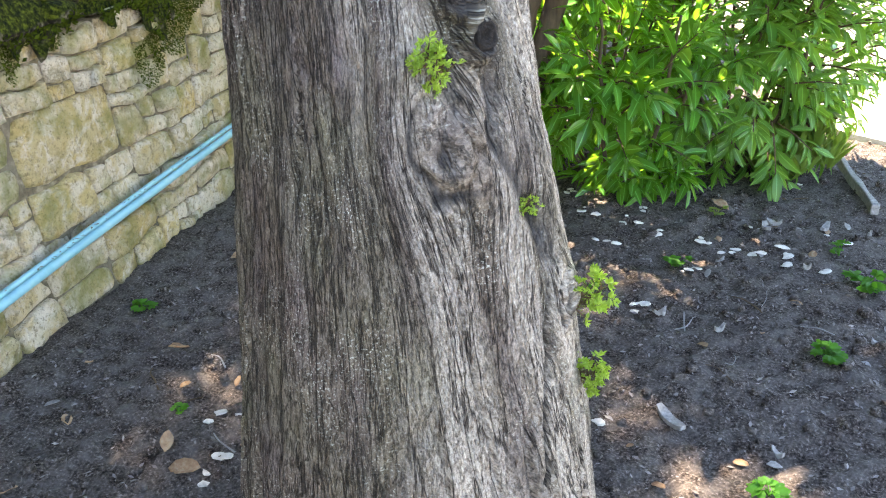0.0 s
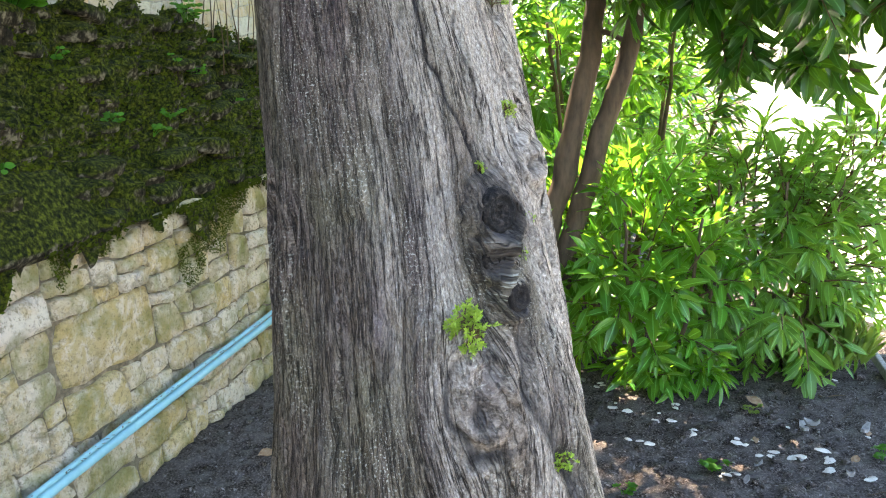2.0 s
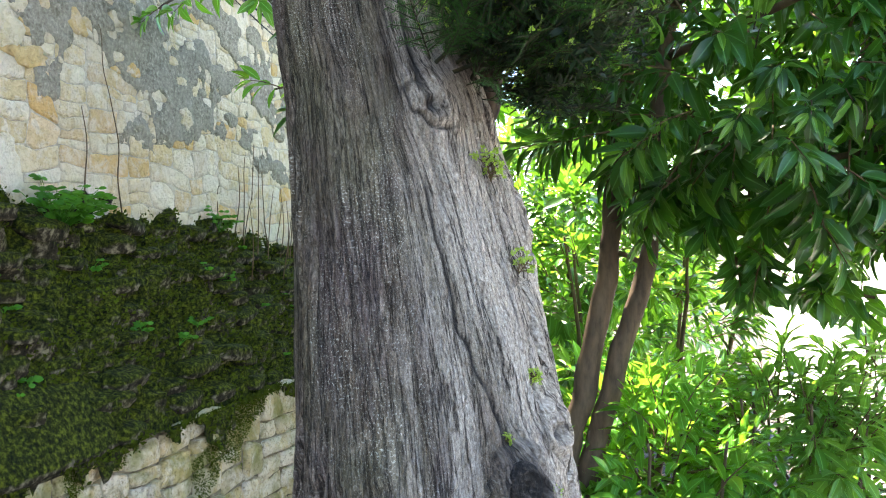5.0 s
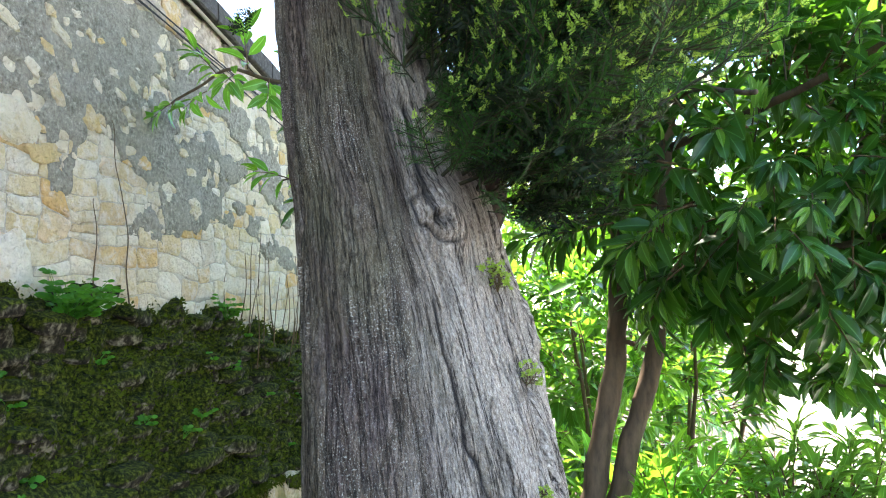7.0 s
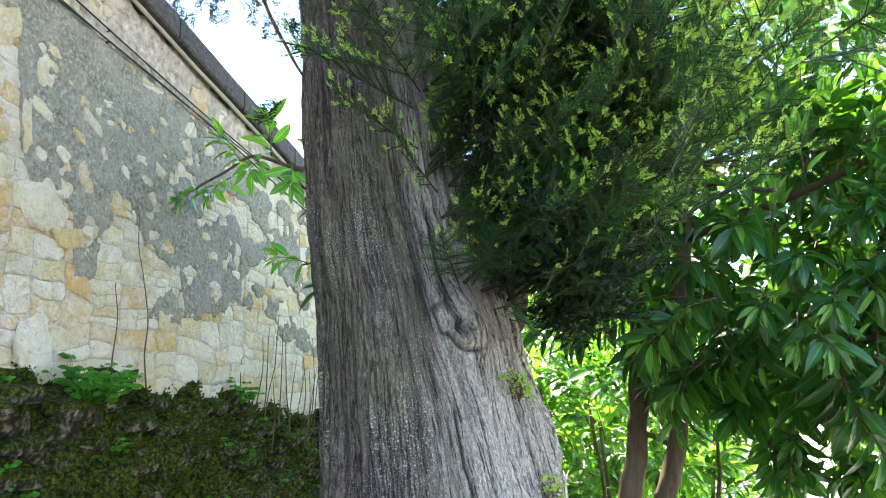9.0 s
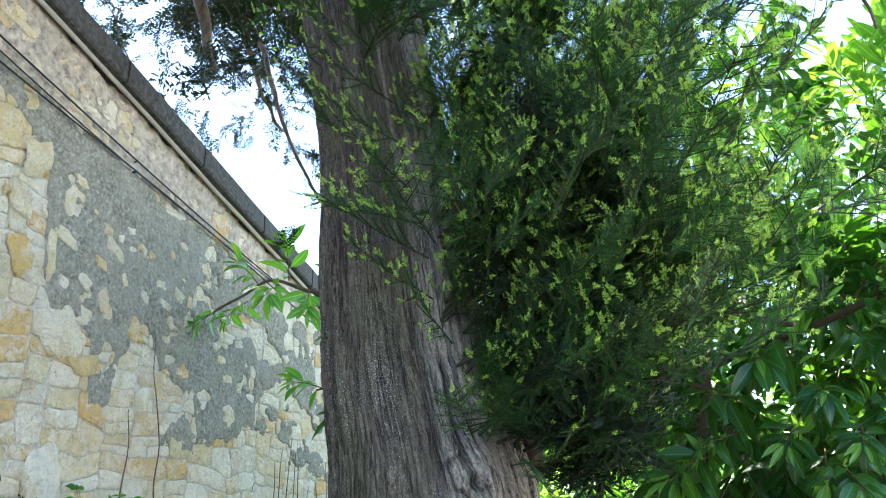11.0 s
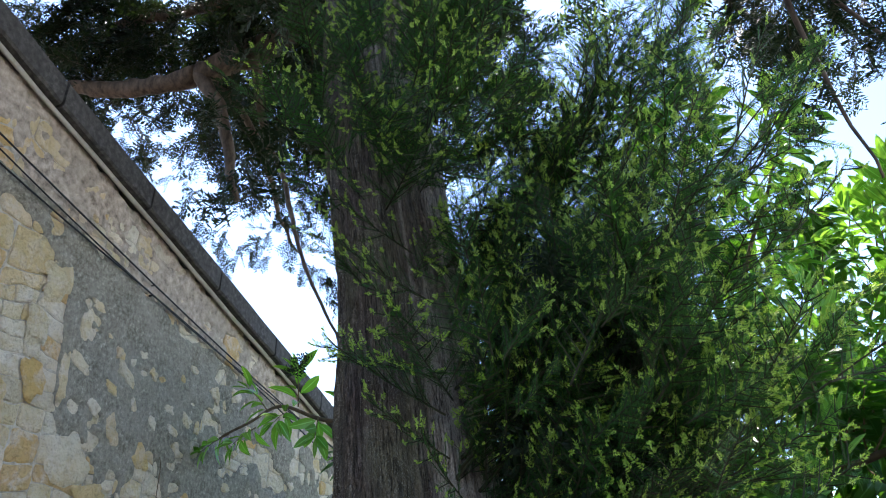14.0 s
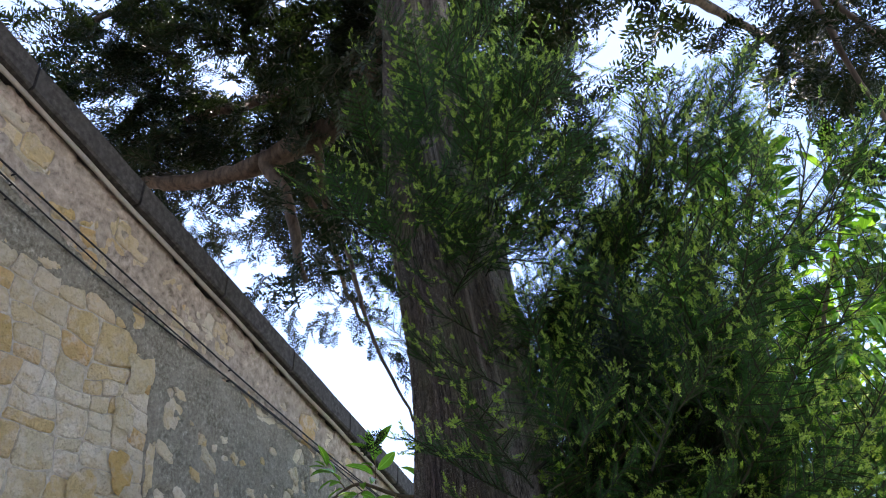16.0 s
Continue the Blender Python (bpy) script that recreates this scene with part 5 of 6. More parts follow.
grassy = thing("grassy_shrub", (0.86, 4.06, 0), "small bushy plant with narrow upright green leaves", "shrub")
for k in range(26):
    a, rr = rb.uniform(0, 6.28), 0.2 * math.sqrt(rb.random())
    part("stalk", blades("stalk", 26, 0.15, 0.16, 0.07, GRASSY, 60 + k, 0.8, 0.03), grassy, "", pose(0.86 + rr * math.cos(a), 4.06 + rr * math.sin(a), rb.uniform(0.0, 0.28) * (1 - rr / 0.3), rb.uniform(-15, 15), rb.uniform(-15, 15), 0))

# ---- the mossy bank between the walls ----
def bank_point(s, y):
    """Plain slope of the bank: s = 0 on the low wall's top, 1 at the tall wall's foot."""
    return LOW_X - 0.02 + (HIGH_X + 0.01 - LOW_X) * s, low_top(y) + (high_base(y) + 0.03 - low_top(y)) * (0.25 * s ** 0.5 + 0.75 * s)


by, bs = np.arange(-3.0, 9.0, 0.016), np.concatenate([np.linspace(-0.10, -0.01, 8), np.linspace(0.0, 1.04, 64)])
BY, BS = np.meshgrid(by, bs)
BXp, BZp = bank_point(np.clip(BS, 0, 1.1), BY)
drape = np.clip(0.045 + 0.09 * vnoise(np.stack([BY * 4.5, BY * 0, BY * 0], -1), 74) + 0.08 * vnoise(np.stack([BY * 12, BY * 0, BY * 0], -1), 75) + 0.05 * vnoise(np.stack([BY * 40, BY * 0, BY * 0], -1), 76), 0.004, 0.20)
BXp = np.where(BS < 0, LOW_X + 0.030, BXp)
BZp = np.where(BS < 0, low_top(BY) + 0.015 - drape * np.clip(-BS / 0.10, 0, 1), BZp)
Pn = np.stack([BXp, BY, BZp], -1)
steps = np.abs(vnoise(Pn * np.array((9, 5, 11)), 71)) + 0.6 * np.abs(vnoise(Pn * np.array((20, 11, 22)), 72))
H = 0.12 * (steps - 0.35) + 0.035 * fbm(Pn * 26, 4, 73)
H = H * np.clip(np.abs(BS) * 8 + 0.2, 0.2, 1) * np.where(BS < 0, 0.45, 1)
V = np.stack([BXp + H * 0.75, BY, BZp + H * 0.5], -1).reshape(-1, 3)
bank = part("bank", mesh_np("bank", V, grid_faces(len(by), len(bs))[:, ::-1], [MOSSY_STONE]))
tagged(bank, "steep bank of moss-covered rubble between two walls", "bank", kind="structure")
BANK = np.stack([BXp + H * 0.75, BY, BZp + H * 0.5], -1)


def bank_at(s, y):
    i = int(np.clip(np.searchsorted(bs, s), 0, len(bs) - 1))
    j = int(np.clip(np.searchsorted(by, y), 0, len(by) - 1))
    return Vector(BANK[i, j])


# moss tufts
n = 46000
rng = np.random.default_rng(5)
ii, jj = rng.integers(0, len(bs) - 1, n), rng.integers(int(3.6 / 0.016), int(9.6 / 0.016), n)
base = BANK[ii, jj] + rng.normal(0, 0.006, (n, 3))
keepm = vnoise(base * 7, 77) > -0.25
base = base[keepm]
n = len(base)
al = np.stack([0.5 + rng.normal(0, 0.5, n), rng.normal(0, 0.6, n), 0.3 + rng.normal(0, 0.5, n)], -1)
V, F = strew(NEEDLE_V * np.array((4.5, 1, 1)), NEEDLE_F, *frames(base, al, rng.normal(0, 1, (n, 3)), rng.uniform(0.008, 0.026, n)))
tufts = part("moss_tufts", mesh_np("moss_tufts", V, F, [MOSSTUFT], smooth=False))
tagged(tufts, "tufts of green moss over the rubble bank", "moss", kind="stuff")


# moss hanging in patches over the upper courses of the low wall
n = 90000
rng = np.random.default_rng(6)
yy, zz = rng.uniform(1.5, 4.6, n), 1.0 - 0.55 * rng.random(n) ** 1.5
base = np.stack([np.full(n, LOW_X + 0.006) + rng.uniform(0, 0.014, n), yy, zz], -1)
patch = vnoise(base * np.array((1, 6, 4)), 91) + 0.5 * vnoise(base * np.array((1, 17, 9)), 92) - 3.6 * (0.95 - zz)
base = base[patch > 0.06]
n = len(base)
al = np.stack([0.5 + rng.normal(0, 0.3, n), rng.normal(0, 0.4, n), -0.5 + rng.normal(0, 0.5, n)], -1)
V, F = strew(NEEDLE_V * np.array((4.5, 1, 1)), NEEDLE_F, *frames(base, al, rng.normal(0, 1, (n, 3)), rng.uniform(0.004, 0.011, n)))
tagged(part("moss_patches", mesh_np("moss_patches", V, F, [MOSSTUFT], smooth=False)), "dark green moss hanging over the low wall's stones", "moss", kind="stuff")


def rock(name, size, mat_, seed, cuts=3):
    """An angular stone with rounded edges, sitting on z = 0."""
    bm_ = bmesh.new()
    bmesh.ops.create_cube(bm_, size=1.0)
    bmesh.ops.subdivide_edges(bm_, edges=bm_.edges[:], cuts=cuts, use_grid_fill=True)
    for v in bm_.verts:
        c = v.co * 2
        k = 1 / max(1.0, (abs(c.x) ** 5 + abs(c.y) ** 5 + abs(c.z) ** 5) ** 0.2)
        c = c * k * 0.5
        d = noise.noise(c * 2.2 + Vector((seed * 3.7, 0, 0))) * 0.16 + noise.noise(c * 6 + Vector((seed, 5, 0))) * 0.05
        v.co = Vector((c.x * size[0], c.y * size[1], (c.z + 0.42) * size[2])) * (1 + d)
    me_ = bpy.data.meshes.new(name)
    bm_.to_mesh(me_)
    bm_.free()
    me_.materials.append(mat_)
    me_.polygons.foreach_set("use_smooth", np.full(len(me_.polygons), True))
    return me_


# the big mossy slab and the rubble laid up the bank
slab = part("mossy_slab", rock("mossy_slab", (0.09, 0.66, 0.30), MOSSY_STONE, 3, 6), None, "", pose(-1.85, 2.24, 1.0, 0, -30, 3))
tagged(slab, "large tilted slab under thick dark moss on the wall", "stone")
ROCKS = [rock("rubble_stone", (0.10, 0.15 * (1 + 0.25 * (k % 3)), 0.062), MOSSY_STONE, k) for k in range(8)]
for row in range(9):
    s = 0.03 + row * 0.105
    y = 1.0 + rb.random() * 0.1
    while y < 5.6:
        y += rb.uniform(0.10, 0.30)
        if rb.random() < 0.25:
            continue
        p = bank_at(s + rb.uniform(-0.03, 0.03), y)
        sc = rb.uniform(0.6, 1.25)
        st = part("rubble_stone", rb.choice(ROCKS), None, "", pose(p.x - 0.008, p.y, p.z - 0.03, rb.uniform(-8, 8), rb.uniform(0, 22), rb.uniform(-16, 16)) @ Matrix.Scale(sc, 4))
        tagged(st, "mossy limestone rubble bedded in the bank", "stone", "rubble on the bank")


def herb(name, at, n, height, leaf, mat_, seed, label, tilt=(0, 0), wide=0.26, category="plant"):
    """Stalks with three leaflets each."""
    rl = random.Random(seed)
    plant = thing(name, at, label, category)
    tv, tf = leaf_template(wide, 0.12, 0.05, 0.03)
    for k in range(n):
        a, ln = rl.uniform(0, 6.28), height * rl.uniform(0.4, 1.1)
        d = Vector((math.cos(a) * 0.8 + tilt[0], math.sin(a) * 0.8 + tilt[1], rl.uniform(0.5, 1.2))).normalized()
        top = d * ln
        Vs, F0 = tube([(0, 0, 0), tuple(top * 0.5 + Vector((0, 0, 0.01))), tuple(top)], (0.0022, 0.0012), 4)
        m = 5
        ang = np.array([-1.3, -0.65, 0, 0.65, 1.3]) + a
        al = np.stack([np.cos(ang), np.sin(ang), np.full(m, 0.15)], -1)
        V1, F1 = strew(tv, tf, *frames(np.repeat(np.array([tuple(top)]), m, 0), al, np.array((tilt[0] * 2.6, -tilt[0] * 1.4, 0.7))[None] + np.random.default_rng(seed + k).normal(0, 0.3, (m, 3)), np.full(m, leaf * rl.uniform(0.7, 1.2))))
        part("leaf_stalk", mesh_np("leaf_stalk", np.concatenate([Vs, V1]), np.concatenate([F0, F1 + len(Vs)]), [mat_]), plant, "", Matrix.Translation(at))
    return plant


p = bank_at(0.8, 2.75)
herb("leafy_herb", (p.x, p.y, p.z - 0.01), 60, 0.22, 0.042, HERB, 1, "bright green leafy herb growing on the bank", (0.5, 0))
p = bank_at(0.9, 3.95)
herb("leafy_herb", (p.x, p.y, p.z - 0.01), 18, 0.14, 0.034, HERB, 2, "small green herb at the tall wall's foot", (0.5, 0))
for k in range(34):
    s, y = rb.uniform(0.08, 0.95), rb.uniform(1.6, 5.6)
    p = bank_at(s, y)
    herb("bank_weed", (p.x, p.y, p.z), rb.randint(4, 8), 0.06, 0.026, HERB, 100 + k, "small green weed among moss on the bank", (0.5, 0), 0.34, "weed")
for k in range(16):
    y = rb.uniform(4.0, 5.2)
    p = bank_at(rb.uniform(0.55, 0.98), y)
    h = rb.uniform(0.25, 0.6)
    st = part("dry_stalk", tube_mesh("dry_stalk", bend([(p.x, p.y, p.z - 0.02), (p.x + 0.03, p.y + rb.uniform(-0.04, 0.04), p.z + h * 0.5), (p.x + 0.05, p.y + rb.uniform(-0.08, 0.08), p.z + h)], 5), (0.004, 0.0015), TWIG, 5))
    tagged(st, "thin dry brown stalk standing by the wall", "stalk", "dry stalks by the wall")

# ---- coping, cables and pipe ----
for k in range(16):
    y0, y1 = -1.0 + 0.62 * k, -1.0 + 0.62 * (k + 1) - 0.012
    bm = bmesh.new()
    rr = random.Random(k)
    prof = [(-0.42, -0.15), (0.075, -0.15), (0.085, -0.14), (0.085, -0.035), (0.05, 0.0), (-0.42, 0.04)]
    rings = []
    for t in np.linspace(0, 1, 7):
        y = y0 + (y1 - y0) * t
        zc = coping_z(y)
        rings.append([bm.verts.new((HIGH_X + a + 0.005 * noise.noise((a * 9, y * 7, b * 9)), y, zc + b + 0.006 * noise.noise((a * 5, y * 6, 3 + b)))) for a, b in prof])
    for a, b in zip(rings, rings[1:]):
        for i in range(len(prof)):
            j = (i + 1) % len(prof)
            bm.faces.new((a[i], b[i], b[j], a[j]))
    bm.faces.new(rings[0])
    bm.faces.new(rings[-1][::-1])
    bmesh.ops.recalc_face_normals(bm, faces=bm.faces[:])
    me = bpy.data.meshes.new("coping_stone")
    bm.to_mesh(me)
    bm.free()
    me.materials.append(COPING)
    part("coping_stone", me, wall_high)
fil = bend([(HIGH_X + 0.04, y, coping_z(y) - 0.160 + 0.004 * math.sin(y * 5)) for y in np.arange(-1, 9, 0.5)], 3)
part("mortar_fillet", tube_mesh("mortar_fillet", fil, (0.011, 0.011), STRIP, 8, 0.25, 3), wall_high, "pale mortar fillet under the coping")

for k, (dz, wob, r) in enumerate(((0.0, 0.012, 0.0042), (-0.035, 0.02, 0.0034), (-0.07, 0.03, 0.004))):
    pts = [(HIGH_X + 0.03, y, 3.66 - 0.035 * k - 0.205 * (y - 1.85) + 0.011 * (y - 1.85) ** 2 + wob * math.sin(y * (1.1 + 0.3 * k) + k)) for y in np.arange(-2.5, 8.6, 0.45)]
    cb = thing("cable", (HIGH_X + 0.03, 3.0, 3.4), "thin black cable running along the tall wall", "cable", "cables on the wall")
    part("wire", tube_mesh("wire", bend(pts, 5), (r, r), CABLE, 6), cb)
    for q in pts[::3]:
        bm = bmesh.new()
        bmesh.ops.create_cube(bm, size=1.0)
        bmesh.ops.scale(bm, vec=(0.026, 0.006, 0.008), verts=bm.verts[:])
        bmesh.ops.bevel(bm, geom=bm.edges[:], offset=0.002, segments=1, affect="EDGES")
        me = bpy.data.meshes.new("clip")
        bm.to_mesh(me)
        bm.free()
        me.materials.append(CABLE)
        part("clip", me, cb, "", Matrix.Translation((q[0] - 0.012, q[1], q[2])))

pipe = thing("pipe", (-1.80, 2.6, 0.28), "pale blue plastic pipe fixed along the low stone wall", "pipe")


def pipe_z(y):
    return 0.262 + 0.033 * (y - 1.9)


part("tube", tube_mesh("tube", [(-1.795 + 0.004 * math.sin(y * 2.1), y, pipe_z(y)) for y in np.arange(-2.0, 8.0, 0.25)], (0.0165, 0.0165), PIPE, 16), pipe)
part("tube", tube_mesh("tube", [(-1.805 + 0.003 * math.sin(y * 1.7), y, pipe_z(y) + 0.0255) for y in np.arange(-2.0, 8.0, 0.25)], (0.010, 0.010), PIPE, 12), pipe, "thinner blue-grey pipe lying on the larger one")
# needles fallen along the pipe
rng = np.random.default_rng(8)
n = 110
yy = rng.uniform(1.4, 4.2, n)
base = np.stack([-1.80 + rng.uniform(-0.012, 0.014, n), yy, pipe_z(yy) + 0.0345], -1)
al = np.stack([rng.normal(0, 0.6, n), rng.normal(0, 1, n), np.full(n, -0.05)], -1)
V, F = strew(NEEDLE_V * np.array((2.2, 1, 1)), NEEDLE_F, *frames(base, al, np.array((0.3, 0, 1.0))[None].repeat(n, 0), rng.uniform(0.012, 0.024, n)))
tagged(part("fallen_needles", mesh_np("fallen_needles", V, F, [TWIG], smooth=False)), "dry brown needles fallen along the pipe", "needles", kind="stuff")

# ---- litter on the soil ----
rng = np.random.default_rng(12)
n = 34000
x, y = rng.uniform(-1.85, 2.0, n), rng.uniform(0.9, 4.9, n)
iy, ix = np.searchsorted(gy, y), np.searchsorted(gx, x)
z = GZ[np.clip(iy, 0, len(gy) - 1), np.clip(ix, 0, len(gx) - 1)] + 0.002
ok = ((x + 0.29) ** 2 + (y - 1.22) ** 2 > 0.12)
base = np.stack([x, y, z], -1)[ok]
n = len(base)
al = np.stack([rng.normal(0, 1, n), rng.normal(0, 1, n), rng.normal(0.08, 0.22, n)], -1)
nn = np.stack([rng.normal(0, 0.4, n), rng.normal(0, 0.4, n), np.ones(n)], -1)
V, F = strew(NEEDLE_V * np.array((3.2, 1, 1)), NEEDLE_F, *frames(base, al, nn, 0.005 + 0.022 * rng.random(n) ** 3))
tagged(part("soil_litter", mesh_np("soil_litter", V, F, [LITTER], smooth=False)), "fine chips, needles and crumbs on dark soil", "litter", kind="stuff")

CRUMB = [rock("crumb", (0.02, 0.024, 0.016), SOIL, k, 1) for k in range(5)]
rng = np.random.default_rng(13)
Vs, Fs, off = [], [], 0
bmv = [np.array([v.co[:] for v in m.vertices]) for m in CRUMB]
bmf = [np.array([list(p.vertices) for p in m.polygons]) for m in CRUMB]
for k in range(1500):
    x, y = rng.uniform(-1.75, 1.9), rng.uniform(1.0, 4.6)
    if (x + 0.29) ** 2 + (y - 1.22) ** 2 < 0.12:
        continue
    i = k % 5
    a, s = rng.uniform(0, 6.28), rng.uniform(0.3, 1.3) * (1.6 if rng.random() < 0.05 else 1)
    c, sn = math.cos(a), math.sin(a)
    v = bmv[i] * s
    v = np.stack([v[:, 0] * c - v[:, 1] * sn + x, v[:, 0] * sn + v[:, 1] * c + y, v[:, 2] + ground_z(x, y) - 0.004], -1)
    Vs.append(v), Fs.append(bmf[i] + off)
    off += len(v)
tagged(part("soil_clods", mesh_np("soil_clods", np.concatenate(Vs), np.concatenate(Fs), [SOIL])), "crumbly clods of dark earth", "soil", kind="stuff")


def twig_on_soil(x, y, a, ln, r, seed):
    rl = random.Random(seed)
    pts = [(x + math.cos(a) * ln * t + rl.uniform(-0.01, 0.01), y + math.sin(a) * ln * t + rl.uniform(-0.01, 0.01), 0) for t in (-0.5, -0.15, 0.2, 0.5)]
    pts = [(px, py, ground_z(px, py) + r + 0.004) for px, py, _ in pts]
    tagged(part("twig", tube_mesh("twig", bend(pts, 4), (r, r * 0.5), GREYWOOD if seed % 2 else TWIG, 5, 0.2, seed)), "thin dry twig lying on the soil", "twig", "twigs on the soil")


for k in range(60):
    x, y = rb.uniform(-1.6, 1.6), rb.uniform(1.3, 4.2)
    if (x + 0.29) ** 2 + (y - 1.22) ** 2 > 0.2:
        twig_on_soil(x, y, rb.uniform(0, 3.14), rb.uniform(0.05, 0.2), rb.uniform(0.0012, 0.0035), k)


def dry_leaf(x, y, size, seed, mat_=None, label="curled dry brown leaf on dark soil"):
    tv, tf = leaf_template(0.3, -0.25, 0.16, 0.04)
    rl = random.Random(seed)
    me_ = mesh_np("dry_leaf", tv * size, tf, [mat_ or DRYLEAF])
    ob = part("dry_leaf", me_, None, "", pose(x, y, ground_z(x, y) + 0.008, rl.uniform(-12, 18), rl.uniform(-15, 15), rl.uniform(0, 360)))
    so = ob.modifiers.new("thick", "SOLIDIFY")
    so.thickness = 0.0012
    tagged(ob, label, "leaf", "fallen leaves")


for k, (x, y, s) in enumerate(((-1.33, 2.16, 0.075), (-1.1, 1.62, 0.09), (-1.13, 1.66, 0.06), (-1.46, 1.49, 0.085), (-1.44, 2.86, 0.085), (-1.25, 1.95, 0.04), (-1.62, 2.05, 0.035), (-0.95, 1.75, 0.06), (-1.5, 1.75, 0.05),
                             (0.50, 3.55, 0.09), (0.3, 2.45, 0.05), (0.75, 3.1, 0.05), (0.95, 2.4, 0.05), (0.35, 1.9, 0.04), (0.62, 2.75, 0.045))):
    dry_leaf(x, y, s, k)
for k in range(40):
    x, y = rb.uniform(-1.7, 1.6), rb.uniform(1.3, 4.2)
    if (x + 0.29) ** 2 + (y - 1.22) ** 2 > 0.2:
        dry_leaf(x, y, rb.uniform(0.02, 0.045), 50 + k, GREYWOOD if k % 3 else DRYLEAF, "small dry leaf scrap on dark soil")


def chip(x, y, a, ln, w, seed):
    """A split piece of weathered wood."""
    bm_ = bmesh.new()
    bmesh.ops.create_cube(bm_, size=1.0)
    bmesh.ops.subdivide_edges(bm_, edges=bm_.edges[:], cuts=4, use_grid_fill=True)
    for v in bm_.verts:
        t = v.co.y * 2
        v.co.x *= w * (1 - 0.45 * t * t) * (1 + 0.25 * noise.noise((v.co.y * 4, v.co.x * 3, seed)))
        v.co.z = v.co.z * 0.014 + 0.012 * t * t + 0.003 * noise.noise((v.co.x * 30, v.co.y * 5, seed))
        v.co.y *= ln
    me_ = bpy.data.meshes.new("wood_chip")
    bm_.to_mesh(me_)
    bm_.free()
    me_.materials.append(GREYWOOD)
    tagged(part("wood_chip", me_, None, "", pose(x, y, ground_z(x, y) + 0.006, 0, 0, math.degrees(a))), "splinter of pale grey weathered wood on soil", "wood chip", "wood chips")


chip(0.20, 2.04, 0.6, 0.11, 0.03, 1)
chip(0.63, 3.38, 0.1, 0.07, 0.03, 2)
chip(0.86, 3.40, -0.5, 0.08, 0.025, 3)
chip(0.67, 3.44, 1.4, 0.06, 0.03, 4)
for k in range(10):
    chip(rb.uniform(0.1, 1.4), rb.uniform(1.9, 3.6), rb.uniform(0, 3), rb.uniform(0.02, 0.05), rb.uniform(0.008, 0.016), 5 + k)

# sun flecks on the bed, laid as small white flakes in a loose band
rf = random.Random(77)


def pale_scrap(x, y, size, seed):
    n = 9
    rim = [(size * (1 + 0.5 * noise.noise((math.cos(6.283 * i / n) * 1.3, math.sin(6.283 * i / n) * 1.3, seed))) * math.cos(6.283 * i / n),
            0.6 * size * (1 + 0.5 * noise.noise((math.cos(6.283 * i / n) * 1.3, math.sin(6.283 * i / n) * 1.3, seed + 9))) * math.sin(6.283 * i / n)) for i in range(n)]
    V_ = [(a, b, 0.0) for a, b in rim] + [(a * 0.9, b * 0.9, 0.004 + 0.25 * size * noise.noise((a * 30, b * 30, seed))) for a, b in rim] + [(0, 0, 0.006)]
    F_ = [(i, (i + 1) % n, n + (i + 1) % n, n + i) for i in range(n)] + [(n + i, n + (i + 1) % n, 2 * n) for i in range(n)]
    me_ = bpy.data.meshes.new("pale_scrap")
    me_.from_pydata(V_, [], F_)
    me_.materials.append(FLECK)
    tagged(part("pale_scrap", me_, None, "", pose(x, y, ground_z(x, y) + 0.004, rf.uniform(-10, 10), rf.uniform(-10, 10), rf.uniform(-30, 30))), "pale flake on dark soil standing in for a sun fleck", "scrap", "pale scraps on the soil")


for cx_, cy_, m_ in ((0.17, 3.26, 6), (0.16, 3.5, 3), (0.04, 3.38, 3), (-0.2, 3.7, 3), (-0.1, 3.45, 3), (0.37, 3.22, 4), (0.47, 3.15, 4), (0.57, 3.14, 3), (0.65, 3.16, 3), (0.7, 3.03, 2), (0.77, 2.95, 2),
                     (0.11, 2.65, 3), (0.0, 3.12, 3), (0.28, 2.95, 4), (0.0, 2.0, 3), (-0.97, 1.63, 5), (-1.03, 1.85, 3), (0.85, 3.9, 2), (0.63, 3.43, 1), (0.9, 3.3, 2)):
    for q in range(m_):
        pale_scrap(cx_ + rf.gauss(0, 0.035), cy_ + rf.gauss(0, 0.03), rf.uniform(0.008, 0.026), rf.randrange(999))

# edging board at the far side of the bed
bm = bmesh.new()
bmesh.ops.create_cube(bm, size=1.0)
bmesh.ops.scale(bm, vec=(0.028, 0.56, 0.05), verts=bm.verts[:])
bmesh.ops.subdivide_edges(bm, edges=[e for e in bm.edges if abs(e.verts[0].co.y - e.verts[1].co.y) > 0.1], cuts=9)
for v in bm.verts:
    v.co.x += 0.008 * noise.noise((v.co.y * 7, v.co.x * 20, 1))
    v.co.z += 0.010 * noise.noise((v.co.y * 6, v.co.x * 20, 4))
bmesh.ops.bevel(bm, geom=bm.edges[:], offset=0.004, segments=1, affect="EDGES")
me = bpy.data.meshes.new("edging_board")
bm.to_mesh(me)
bm.free()
me.materials.append(GREYWOOD)
tagged(part("edging_board", me, None, "", pose(1.08, 3.86, 0.03, 1, 0, 2)), "weathered grey timber edging board on the soil", "board")

